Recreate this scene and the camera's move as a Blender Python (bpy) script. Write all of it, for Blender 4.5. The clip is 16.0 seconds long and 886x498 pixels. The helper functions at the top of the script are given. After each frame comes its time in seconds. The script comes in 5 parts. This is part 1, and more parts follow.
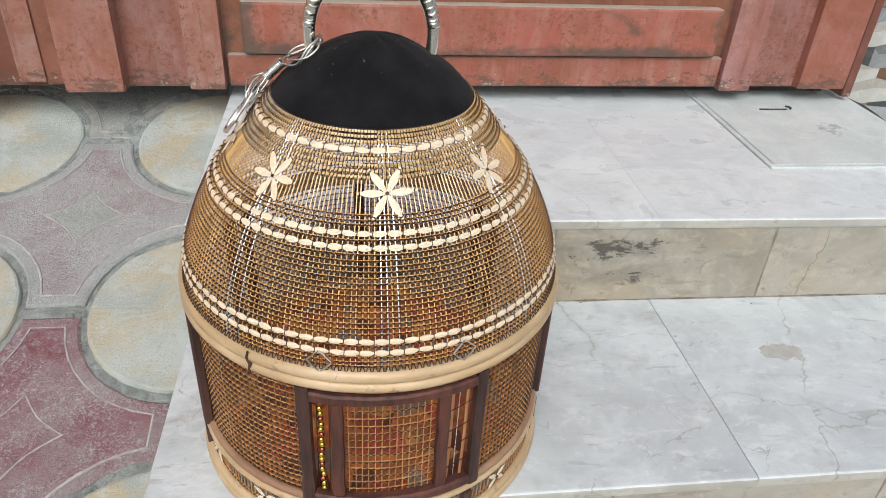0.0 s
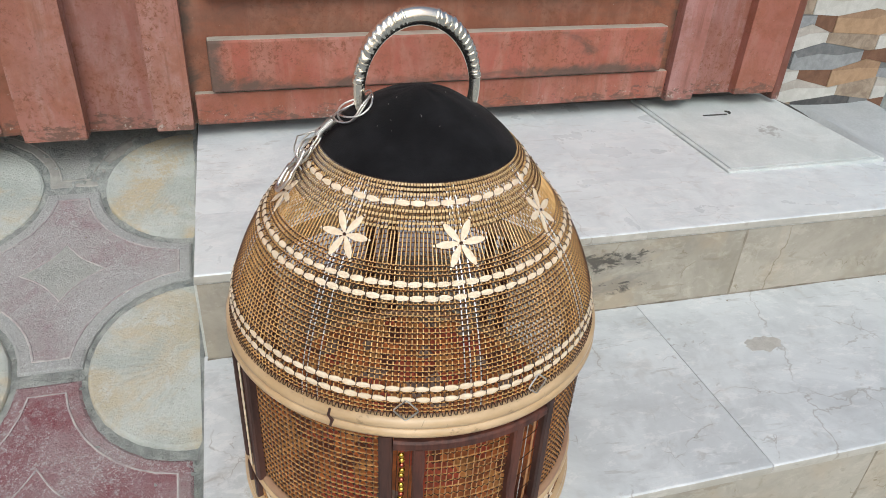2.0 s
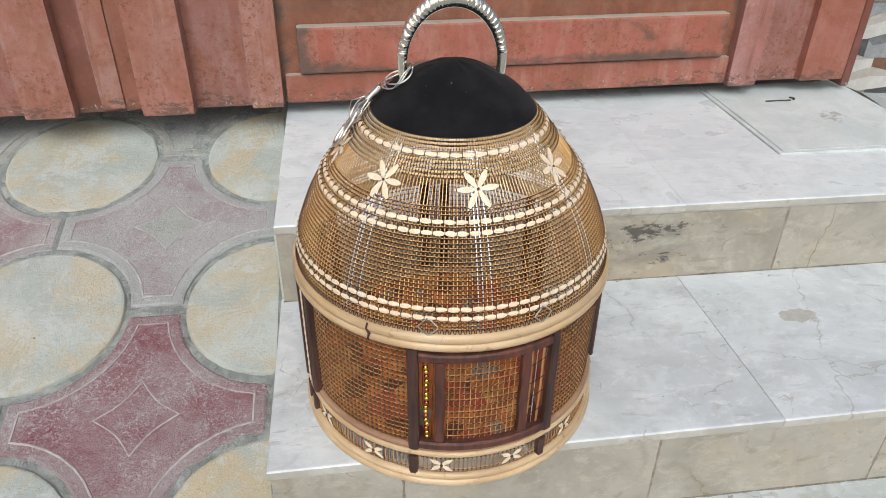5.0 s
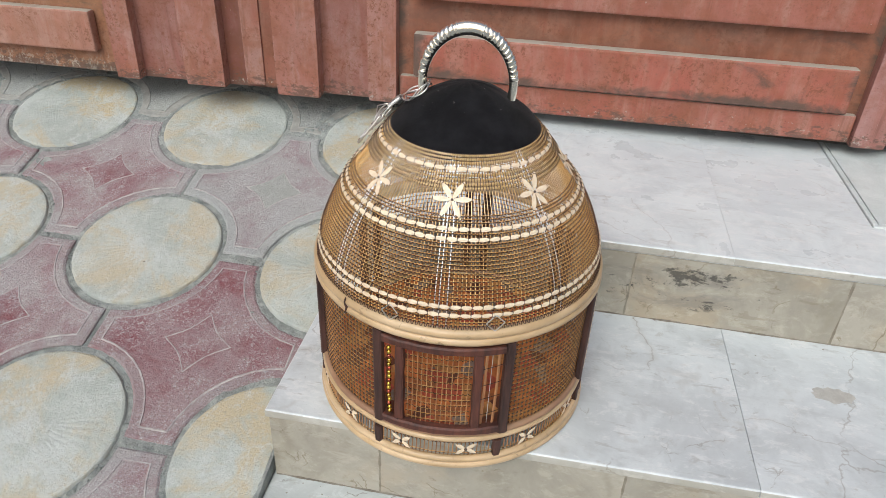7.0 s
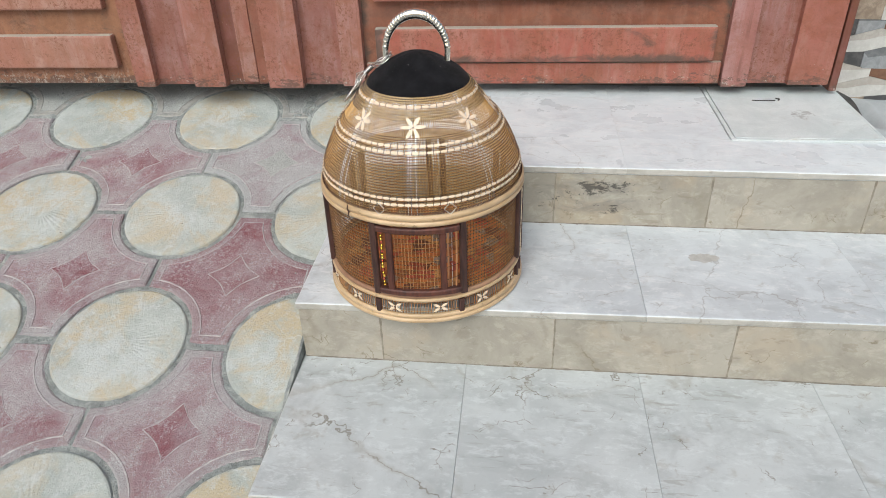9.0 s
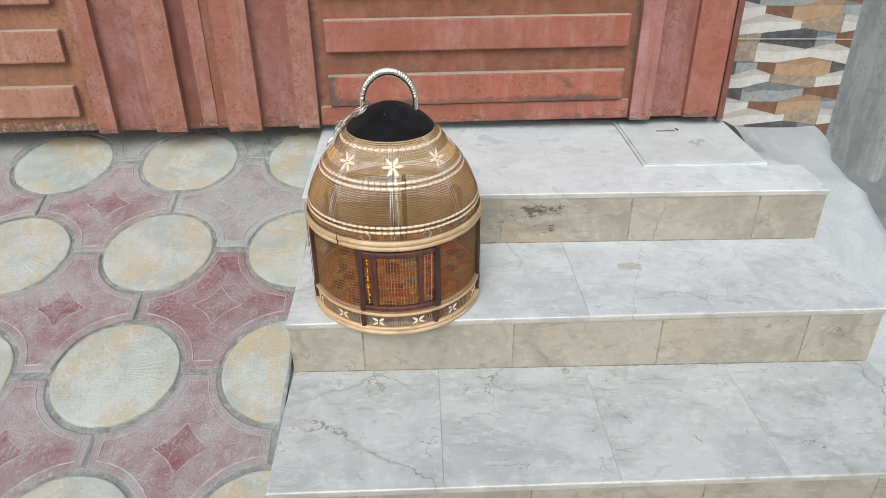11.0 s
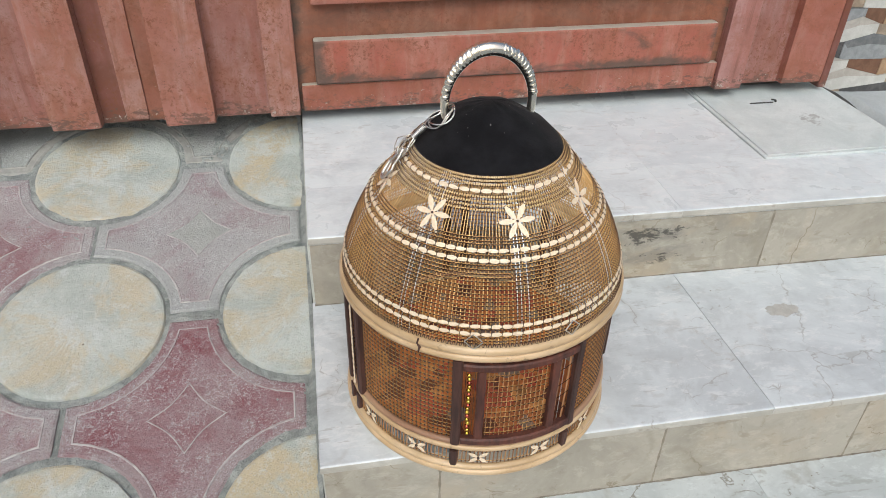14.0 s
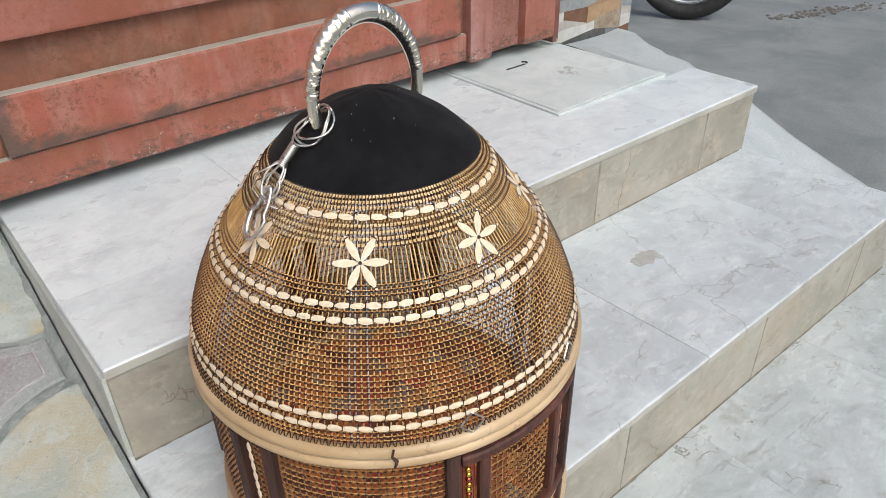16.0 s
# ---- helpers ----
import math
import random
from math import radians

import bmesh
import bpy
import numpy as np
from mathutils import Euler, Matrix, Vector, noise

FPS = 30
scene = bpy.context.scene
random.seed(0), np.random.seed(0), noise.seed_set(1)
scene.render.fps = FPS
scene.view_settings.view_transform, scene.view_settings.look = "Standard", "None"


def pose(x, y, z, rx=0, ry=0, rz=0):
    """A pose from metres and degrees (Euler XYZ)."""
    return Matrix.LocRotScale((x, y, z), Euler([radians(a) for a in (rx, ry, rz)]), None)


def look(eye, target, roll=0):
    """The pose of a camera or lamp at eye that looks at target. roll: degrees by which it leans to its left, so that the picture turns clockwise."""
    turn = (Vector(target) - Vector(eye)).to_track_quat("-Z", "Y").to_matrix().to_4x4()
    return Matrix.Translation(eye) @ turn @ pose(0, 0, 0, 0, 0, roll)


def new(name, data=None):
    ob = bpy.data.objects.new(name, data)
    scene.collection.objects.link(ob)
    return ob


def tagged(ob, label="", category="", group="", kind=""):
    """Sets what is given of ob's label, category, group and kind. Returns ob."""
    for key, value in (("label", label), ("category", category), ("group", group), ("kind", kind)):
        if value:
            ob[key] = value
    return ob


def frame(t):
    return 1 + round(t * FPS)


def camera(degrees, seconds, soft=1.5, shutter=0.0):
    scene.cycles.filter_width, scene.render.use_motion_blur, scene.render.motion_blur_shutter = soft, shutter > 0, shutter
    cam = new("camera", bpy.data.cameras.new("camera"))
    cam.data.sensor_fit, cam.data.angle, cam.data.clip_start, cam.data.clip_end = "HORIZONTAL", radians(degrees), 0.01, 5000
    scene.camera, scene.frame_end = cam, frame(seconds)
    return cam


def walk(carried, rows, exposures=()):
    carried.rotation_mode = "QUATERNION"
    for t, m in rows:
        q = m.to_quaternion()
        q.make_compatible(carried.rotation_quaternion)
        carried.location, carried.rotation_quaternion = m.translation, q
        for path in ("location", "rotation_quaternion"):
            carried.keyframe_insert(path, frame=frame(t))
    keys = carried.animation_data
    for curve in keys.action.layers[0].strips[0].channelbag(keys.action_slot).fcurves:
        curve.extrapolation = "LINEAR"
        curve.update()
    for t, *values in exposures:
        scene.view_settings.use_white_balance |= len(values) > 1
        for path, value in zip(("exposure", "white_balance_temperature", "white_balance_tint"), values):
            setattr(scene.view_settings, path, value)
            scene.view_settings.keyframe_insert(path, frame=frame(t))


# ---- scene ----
cam = camera(63.8, 16.0, soft=0.75)
PATH = [
    (0, (0.252, -0.554, 0.718), (0.505, 1.113, -0.358), 3.5),
    (0.5, (0.235, -0.492, 0.722), (0.469, 1.165, -0.373), 3.7),
    (1, (0.2, -0.461, 0.763), (0.427, 1.222, -0.294), 4.4),
    (1.5, (0.159, -0.497, 0.772), (0.461, 1.168, -0.293), 3.3),
    (2, (0.098, -0.526, 0.759), (0.602, 1.097, -0.295), 3.3),
    (2.5, (0.047, -0.58, 0.766), (0.541, 1.054, -0.277), 1.2),
    (3, (0.034, -0.632, 0.785), (0.551, 1.026, -0.206), 2.0),
    (3.5, (0.022, -0.667, 0.79), (0.507, 0.993, -0.215), 1.6),
    (4, (0.032, -0.683, 0.784), (0.487, 0.977, -0.235), 2.1),
    (4.2, (0.041, -0.686, 0.783), (0.471, 0.975, -0.244), 1.7),
    (6.3, (0.354, -0.681, 0.784), (0.222, 0.97, -0.338), 2.6),
    (6.5, (0.369, -0.687, 0.788), (0.193, 0.971, -0.316), 3.2),
    (7, (0.4, -0.763, 0.839), (0.135, 0.903, -0.236), 2.5),
    (7.5, (0.463, -0.872, 0.88), (0.234, 0.867, -0.082), 1.6),
    (8, (0.49, -0.979, 0.879), (0.341, 0.757, -0.103), -0.7),
    (8.5, (0.497, -1.103, 0.901), (0.33, 0.569, -0.184), -1.0),
    (9, (0.485, -1.232, 0.927), (0.281, 0.452, -0.132), -2.0),
    (9.2, (0.476, -1.267, 0.952), (0.345, 0.455, -0.057), -2.4),
    (11.3, (0.317, -1.458, 1.049), (0.39, 0.272, 0.047), 0.1),
    (11.5, (0.301, -1.437, 1.044), (0.374, 0.279, 0.018), 0.9),
    (12, (0.299, -1.294, 1.011), (0.348, 0.39, -0.067), 1.2),
    (12.5, (0.299, -1.12, 0.982), (0.342, 0.535, -0.139), 1.4),
    (13, (0.21, -0.999, 0.956), (0.285, 0.639, -0.189), 1.8),
    (13.5, (0.11, -0.858, 0.932), (0.461, 0.734, -0.227), 1.6),
    (14, (0.046, -0.721, 0.9), (0.356, 0.891, -0.242), 1.3),
    (14.5, (0.053, -0.552, 0.853), (0.534, 0.993, -0.322), -0.5),
    (15, (0.043, -0.45, 0.815), (0.696, 1.018, -0.377), 1.0),
    (15.5, (-0.025, -0.411, 0.796), (0.894, 0.963, -0.329), 0.8),
    (16, (-0.091, -0.385, 0.749), (0.983, 0.914, -0.326), -1.3),
]
walk(cam, [(t, look(eye, target, roll)) for t, eye, target, roll in PATH], exposures=((0, -0.09), (1.5, -0.17), (2.5, -0.11), (4, -0.08), (6.5, -0.11), (7, -0.12), (7.5, -0.13), (8, -0.10), (9, -0.04), (11.5, -0.02), (13.5, -0.09), (14.5, -0.15), (16, -0.07)))

# ---- world, sun, exposure ----
world = bpy.data.worlds.new("overcast_sky")
scene.world = world
world.use_nodes = True
wn = world.node_tree
sky = wn.nodes.new("ShaderNodeTexSky")
sky.sky_type = "NISHITA"
sky.sun_disc = False
sky.sun_elevation = radians(47)
sky.sun_rotation = radians(191)
sky.air_density, sky.dust_density, sky.ozone_density = 1.0, 6.0, 1.0
wn.nodes["Background"].inputs["Strength"].default_value = 0.130
wn.links.new(sky.outputs[0], wn.nodes["Background"].inputs["Color"])
sun = new("sun", bpy.data.lights.new("sun", "SUN"))
sun.data.energy, sun.data.angle, sun.data.color = 1.5, radians(40), (0.81, 0.98, 1.05)
sun.matrix_world = look((-0.6, -3.0, 3.3), (0, 0, 0))
scene.view_settings.exposure = 0.0


# ---- materials ----
def material(name, rough=0.6, metal=0.0):
    m = bpy.data.materials.new(name)
    m.use_nodes = True
    b = m.node_tree.nodes["Principled BSDF"]
    b.inputs["Roughness"].default_value = rough
    b.inputs["Metallic"].default_value = metal
    return m, m.node_tree, b


def put(nt, socket, value):
    if isinstance(value, bpy.types.NodeSocket):
        nt.links.new(value, socket)
    elif isinstance(value, tuple) and len(value) == 3 and socket.type == "RGBA":
        socket.default_value = (*value, 1.0)
    else:
        socket.default_value = value


def place_of(nt, spread=0.0, scale=(1, 1, 1)):
    """Object coordinates, shifted for each object by its own random amount."""
    tc = nt.nodes.new("ShaderNodeTexCoord")
    mp = nt.nodes.new("ShaderNodeMapping")
    mp.inputs["Scale"].default_value = scale
    nt.links.new(tc.outputs["Object"], mp.inputs["Vector"])
    if spread:
        info = nt.nodes.new("ShaderNodeObjectInfo")
        mul = nt.nodes.new("ShaderNodeMath")
        mul.operation = "MULTIPLY"
        mul.inputs[1].default_value = spread
        nt.links.new(info.outputs["Random"], mul.inputs[0])
        nt.links.new(mul.outputs[0], mp.inputs["Location"])
    return mp.outputs[0]


def chance(nt):
    return nt.nodes.new("ShaderNodeObjectInfo").outputs["Random"]


def grain(nt, vec, scale, detail=4.0, rough=0.55, warp=0.0):
    n = nt.nodes.new("ShaderNodeTexNoise")
    for key, value in (("Scale", scale), ("Detail", detail), ("Roughness", rough), ("Distortion", warp)):
        n.inputs[key].default_value = value
    nt.links.new(vec, n.inputs["Vector"])
    return n.outputs["Fac"]


def calc(nt, op, a, b=0.0, c=0.0):
    n = nt.nodes.new("ShaderNodeMath")
    n.operation = op
    for k, v in enumerate((a, b, c)):
        put(nt, n.inputs[k], v)
    return n.outputs[0]


def band(nt, fac, low, high, to_low=0.0, to_high=1.0):
    n = nt.nodes.new("ShaderNodeMapRange")
    n.interpolation_type = "SMOOTHSTEP"
    for k, v in enumerate((fac, low, high, to_low, to_high)):
        put(nt, n.inputs[k], v)
    return n.outputs[0]


def blend(nt, fac, a, b, how="MIX"):
    n = nt.nodes.new("ShaderNodeMix")
    n.data_type, n.blend_type = "RGBA", how
    put(nt, n.inputs[0], fac)
    put(nt, n.inputs[6], a)
    put(nt, n.inputs[7], b)
    return n.outputs[2]


def relief(nt, bsdf, height, strength=0.3, distance=0.002):
    n = nt.nodes.new("ShaderNodeBump")
    n.inputs["Strength"].default_value, n.inputs["Distance"].default_value = strength, distance
    nt.links.new(height, n.inputs["Height"])
    nt.links.new(n.outputs[0], bsdf.inputs["Normal"])


def marble(name, base, cloud, vein, dirt, dirty, rough, stain=None, cracks=0.55, wisps=0.65, warm=None):
    m, nt, b = material(name, rough)
    vec = place_of(nt, 7.0)
    col = blend(nt, band(nt, grain(nt, vec, 5.0, 7, 0.66, 0.6), 0.40, 0.62), base, cloud)
    col = blend(nt, calc(nt, "MULTIPLY", chance(nt), 0.35), col, cloud)
    if warm:
        # iron-stained fields
        col = blend(nt, calc(nt, "MULTIPLY", band(nt, grain(nt, vec, 5.5, 6, 0.62, 0.5), 0.50, 0.66), 0.75), col, warm)
    smudge = band(nt, grain(nt, vec, 13.0, 7, 0.68, 0.6), 0.52, 0.66)
    col = blend(nt, calc(nt, "MULTIPLY", smudge, 0.35), col, tuple(0.78 * v for v in cloud))
    # wisps drawn out across the slab
    lean = place_of(nt, 7.0, (0.8, 1.7, 1.3))
    lean.node.inputs["Rotation"].default_value = (0.0, 0.5, 0.95)
    wisp = band(nt, grain(nt, lean, 5.0, 9, 0.68, 0.6), 0.48, 0.70)
    col = blend(nt, calc(nt, "MULTIPLY", wisp, wisps), col, tuple(0.74 * v for v in cloud))
    light = band(nt, grain(nt, lean, 24.0, 9, 0.76, 0.4), 0.51, 0.62)
    col = blend(nt, calc(nt, "MULTIPLY", light, 0.3), col, tuple(min(0.84, 1.30 * v) for v in base))
    # small dark bruises, and short slanting fissures
    bruise = calc(nt, "MULTIPLY", band(nt, grain(nt, lean, 17.0, 5, 0.62, 0.4), 0.61, 0.68), band(nt, grain(nt, vec, 3.0, 3), 0.44, 0.58))
    col = blend(nt, calc(nt, "MULTIPLY", bruise, 0.35), col, vein)
    slant = place_of(nt, 7.0, (6.0, 40.0, 14.0))
    slant.node.inputs["Rotation"].default_value = (0.0, 0.4, 0.75)
    fissure = calc(nt, "MULTIPLY", band(nt, grain(nt, slant, 2.2, 5, 0.66, 0.4), 0.60, 0.66), band(nt, grain(nt, vec, 5.5, 4), 0.44, 0.58))
    col = blend(nt, calc(nt, "MULTIPLY", fissure, 0.35), col, vein)
    # hairline cracks between broken cells, brown with dirt, here and there
    crook = nt.nodes.new("ShaderNodeTexNoise")
    crook.inputs["Scale"].default_value, crook.inputs["Detail"].default_value, crook.inputs["Roughness"].default_value = 6.0, 5.0, 0.58
    nt.links.new(vec, crook.inputs["Vector"])
    bent = nt.nodes.new("ShaderNodeVectorMath")
    bent.operation = "MULTIPLY_ADD"
    nt.links.new(crook.outputs["Color"], bent.inputs[0])
    bent.inputs[1].default_value = (0.17, 0.17, 0.17)
    nt.links.new(vec, bent.inputs[2])
    for size, wide, low in ((2.6, 0.006, 0.50), (7.5, 0.013, 0.555), (15.0, 0.022, 0.57)):
        vor = nt.nodes.new("ShaderNodeTexVoronoi")
        vor.feature = "DISTANCE_TO_EDGE"
        vor.inputs["Scale"].default_value = size
        nt.links.new(bent.outputs[0], vor.inputs["Vector"])
        crack = calc(nt, "MULTIPLY", band(nt, vor.outputs["Distance"], 0.0, wide, 1.0, 0.0), band(nt, grain(nt, vec, size, 5, 0.6), low, low + 0.08))
        col = blend(nt, calc(nt, "MULTIPLY", crack, cracks), col, vein)
        halo = calc(nt, "MULTIPLY", band(nt, vor.outputs["Distance"], 0.0, wide * 6, 1.0, 0.0), band(nt, grain(nt, vec, size * 1.3, 5, 0.6), low, low + 0.1))
        col = blend(nt, calc(nt, "MULTIPLY", halo, 0.5 * cracks), col, dirt)
    spots = band(nt, grain(nt, vec, 18.0, 8, 0.76, 0.3), 0.60, 0.69)
    col = blend(nt, calc(nt, "MULTIPLY", spots, dirty), col, dirt)
    fine = grain(nt, vec, 170.0, 4, 0.7)
    col = blend(nt, band(nt, fine, 0.58, 0.74, 0.0, 0.25), col, dirt)
    if stain:
        # black mould in one place of the slab
        tc = nt.nodes.new("ShaderNodeTexCoord")
        sep = nt.nodes.new("ShaderNodeSeparateXYZ")
        nt.links.new(tc.outputs["Object"], sep.inputs[0])
        dx = calc(nt, "DIVIDE", calc(nt, "SUBTRACT", sep.outputs["X"], stain[0]), 0.19)
        dz = calc(nt, "DIVIDE", calc(nt, "SUBTRACT", sep.outputs["Z"], stain[1]), 0.062)
        near = band(nt, calc(nt, "ADD", calc(nt, "MULTIPLY", dx, dx), calc(nt, "MULTIPLY", dz, dz)), 0.1, 1.2, 0.13, 0.0)
        flat = place_of(nt, 0.0, (0.42, 1, 1))
        smear = calc(nt, "MULTIPLY", band(nt, calc(nt, "ADD", grain(nt, flat, 14.0, 6, 0.7, 0.5), near), 0.52, 0.70), band(nt, near, 0.0, 0.05))
        col = blend(nt, calc(nt, "MULTIPLY", smear, 0.55), col, (0.17, 0.165, 0.15))
        blot = band(nt, calc(nt, "ADD", grain(nt, flat, 34.0, 8, 0.76, 0.3), calc(nt, "MULTIPLY", near, 0.9)), 0.63, 0.69)
        blot = calc(nt, "MULTIPLY", blot, band(nt, near, 0.0, 0.04))
        col = blend(nt, calc(nt, "MULTIPLY", blot, 0.8), col, (0.035, 0.034, 0.03))
    put(nt, b.inputs["Base Color"], col)
    put(nt, b.inputs["Roughness"], band(nt, grain(nt, vec, 9.0, 5), 0.3, 0.7, rough - 0.08, rough + 0.16))
    relief(nt, b, fine, 0.1, 0.001)
    return m


MARBLE_TREAD = marble("white_marble", (0.715, 0.770, 0.785), (0.60, 0.655, 0.680), (0.36, 0.35, 0.33), (0.43, 0.43, 0.415), 0.3, 0.32, None, 0.35, 0.35)
MARBLE_WORN = marble("worn_white_marble", (0.665, 0.712, 0.732), (0.515, 0.556, 0.578), (0.235, 0.222, 0.200), (0.38, 0.37, 0.345), 0.55, 0.36, None, 0.5, 0.45)
CREAM = ((0.425, 0.403, 0.345), (0.310, 0.290, 0.242), (0.190, 0.155, 0.095), (0.235, 0.210, 0.150), 0.5, 0.36)
MARBLE_EDGE = marble("browner_marble_edge", (0.50, 0.495, 0.455), (0.40, 0.39, 0.345), (0.22, 0.19, 0.15), (0.33, 0.29, 0.23), 0.7, 0.5, None, 0.5, 0.4)
# marble of the lowest tread: a darker base with more cracks
MARBLE_LOW = marble("darker_white_marble", (0.565, 0.602, 0.602), (0.445, 0.480, 0.482), (0.215, 0.195, 0.165), (0.33, 0.315, 0.28), 0.6, 0.40, None, 0.9, 0.5)
MARBLE_RISER = marble("cream_marble", *CREAM, None, 0.75, 0.35, (0.415, 0.362, 0.282))
MARBLE_STAINED = marble("stained_cream_marble", *CREAM, stain=(0.650, 0.082), cracks=0.75, wisps=0.4, warm=(0.40, 0.335, 0.245))


def cement(name, low, high, scale=6.0, rough=0.85, bump=0.4):
    m, nt, b = material(name, rough)
    vec = place_of(nt)
    col = blend(nt, band(nt, grain(nt, vec, scale, 6, 0.65, 0.5), 0.35, 0.68), low, high)
    fine = grain(nt, vec, scale * 34, 4, 0.7)
    col = blend(nt, band(nt, fine, 0.3, 0.75, 0.0, 0.35), col, tuple(0.55 * v for v in low))
    put(nt, b.inputs["Base Color"], col)
    relief(nt, b, calc(nt, "ADD", fine, calc(nt, "MULTIPLY", grain(nt, vec, scale * 5, 4), 1.5)), bump, 0.003)
    return m


PLASTER = cement("cement_plaster", (0.40, 0.41, 0.39), (0.52, 0.53, 0.50), 7.0, 0.8, 0.25)
FLANK = cement("limewashed_plaster", (0.50, 0.53, 0.50), (0.62, 0.65, 0.62), 9.0, 0.7, 0.25)
APRON = cement("smooth_concrete", (0.42, 0.46, 0.475), (0.52, 0.555, 0.57), 5.0, 0.65, 0.25)
ROAD = cement("worn_asphalt", (0.20, 0.215, 0.22), (0.29, 0.30, 0.30), 3.0, 0.9, 0.6)
MORTAR = cement("grey_mortar", (0.270, 0.296, 0.284), (0.465, 0.498, 0.478), 30.0, 0.95, 0.9)
GAP = cement("dark_gap_fill", (0.05, 0.05, 0.048), (0.10, 0.10, 0.095), 20.0, 0.95, 0.6)
def rubbed_lid():
    m = cement("painted_steel_lid", (0.57, 0.635, 0.635), (0.70, 0.755, 0.755), 9.0, 0.45, 0.3)
    nt = m.node_tree
    b = nt.nodes["Principled BSDF"]
    was = b.inputs["Base Color"].links[0].from_socket
    tc = nt.nodes.new("ShaderNodeTexCoord")
    sep = nt.nodes.new("ShaderNodeSeparateXYZ")
    nt.links.new(tc.outputs["Object"], sep.inputs[0])
    dx = calc(nt, "DIVIDE", calc(nt, "SUBTRACT", sep.outputs["X"], 1.275), 0.05)
    dy = calc(nt, "DIVIDE", calc(nt, "SUBTRACT", sep.outputs["Y"], 0.750), 0.06)
    near = band(nt, calc(nt, "ADD", calc(nt, "MULTIPLY", dx, dx), calc(nt, "MULTIPLY", dy, dy)), 0.1, 1.2, 0.15, -0.1)
    spot = band(nt, calc(nt, "ADD", grain(nt, tc.outputs["Object"], 45, 7, 0.72, 0.9), near), 0.62, 0.70)
    grime = band(nt, grain(nt, tc.outputs["Object"], 12, 7, 0.7, 0.5), 0.52, 0.72)
    col = blend(nt, calc(nt, "MULTIPLY", grime, 0.35), was, (0.36, 0.37, 0.34))
    put(nt, b.inputs["Base Color"], blend(nt, calc(nt, "MULTIPLY", spot, 0.6), col, (0.22, 0.23, 0.22)))
    return m


LID = rubbed_lid()


def streaked_concrete():
    m, nt, b = material("rough_concrete", 0.95)
    vec = place_of(nt)
    tall = place_of(nt, 0.0, (7, 7, 1.1))
    col = blend(nt, band(nt, grain(nt, tall, 2.2, 7, 0.7), 0.34, 0.66), (0.25, 0.28, 0.28), (0.40, 0.435, 0.435))
    crust = band(nt, grain(nt, vec, 26, 8, 0.74), 0.50, 0.64)
    col = blend(nt, calc(nt, "MULTIPLY", crust, 0.55), col, (0.23, 0.25, 0.245))
    lime = band(nt, grain(nt, place_of(nt, 0.0, (22, 22, 3)), 1.3, 6, 0.7), 0.62, 0.70)
    col = blend(nt, calc(nt, "MULTIPLY", lime, 0.6), col, (0.68, 0.71, 0.71))
    put(nt, b.inputs["Base Color"], col)
    relief(nt, b, calc(nt, "ADD", grain(nt, vec, 60, 6, 0.75), calc(nt, "MULTIPLY", grain(nt, vec, 14, 5), 2.0)), 0.9, 0.005)
    return m


ROUGHCAST = streaked_concrete()
HOUSE = cement("house_wall_plaster", (0.30, 0.29, 0.27), (0.38, 0.37, 0.35), 3.0, 0.9, 0.3)


def tile_red(name, deep, mid, worn_col, dusty):
    m, nt, b = material(name, 0.8)
    vec = place_of(nt, 9.0)
    col = blend(nt, band(nt, grain(nt, vec, 9, 5, 0.6), 0.35, 0.65), mid, deep)
    worn = band(nt, grain(nt, vec, 6, 8, 0.70, 0.3), 0.42 - 0.12 * dusty, 0.66 - 0.1 * dusty)
    col = blend(nt, calc(nt, "MULTIPLY", worn, 0.35 + 0.45 * dusty), col, worn_col)
    # grit of the cement: lime salts and pits, thicker in patches
    patch = band(nt, grain(nt, vec, 11, 7, 0.74), 0.40, 0.60, 0.12, 1.0)
    scuff = calc(nt, "MULTIPLY", band(nt, grain(nt, vec, 110, 8, 0.80, 0.5), 0.50, 0.60), patch)
    col = blend(nt, calc(nt, "MULTIPLY", scuff, 0.62), col, (0.50, 0.525, 0.53))
    speck = calc(nt, "MULTIPLY", band(nt, grain(nt, vec, 330, 4, 0.8), 0.54, 0.60), patch)
    col = blend(nt, calc(nt, "MULTIPLY", speck, 0.6), col, (0.67, 0.70, 0.705))
    pit = band(nt, grain(nt, vec, 210, 5, 0.78), 0.56, 0.64)
    col = blend(nt, calc(nt, "MULTIPLY", pit, 0.45), col, tuple(0.5 * v for v in deep))
    put(nt, b.inputs["Base Color"], col)
    relief(nt, b, calc(nt, "ADD", grain(nt, vec, 260, 4, 0.75), calc(nt, "MULTIPLY", grain(nt, vec, 70, 7, 0.78), 1.6)), 0.9, 0.004)
    return m


def tile_edge(name, base, other):
    m, nt, b = material(name, 0.85)
    vec = place_of(nt, 9.0)
    col = blend(nt, band(nt, grain(nt, vec, 40, 5, 0.7), 0.38, 0.62), base, other)
    put(nt, b.inputs["Base Color"], col)
    relief(nt, b, grain(nt, vec, 180, 4, 0.7), 0.5, 0.002)
    return m


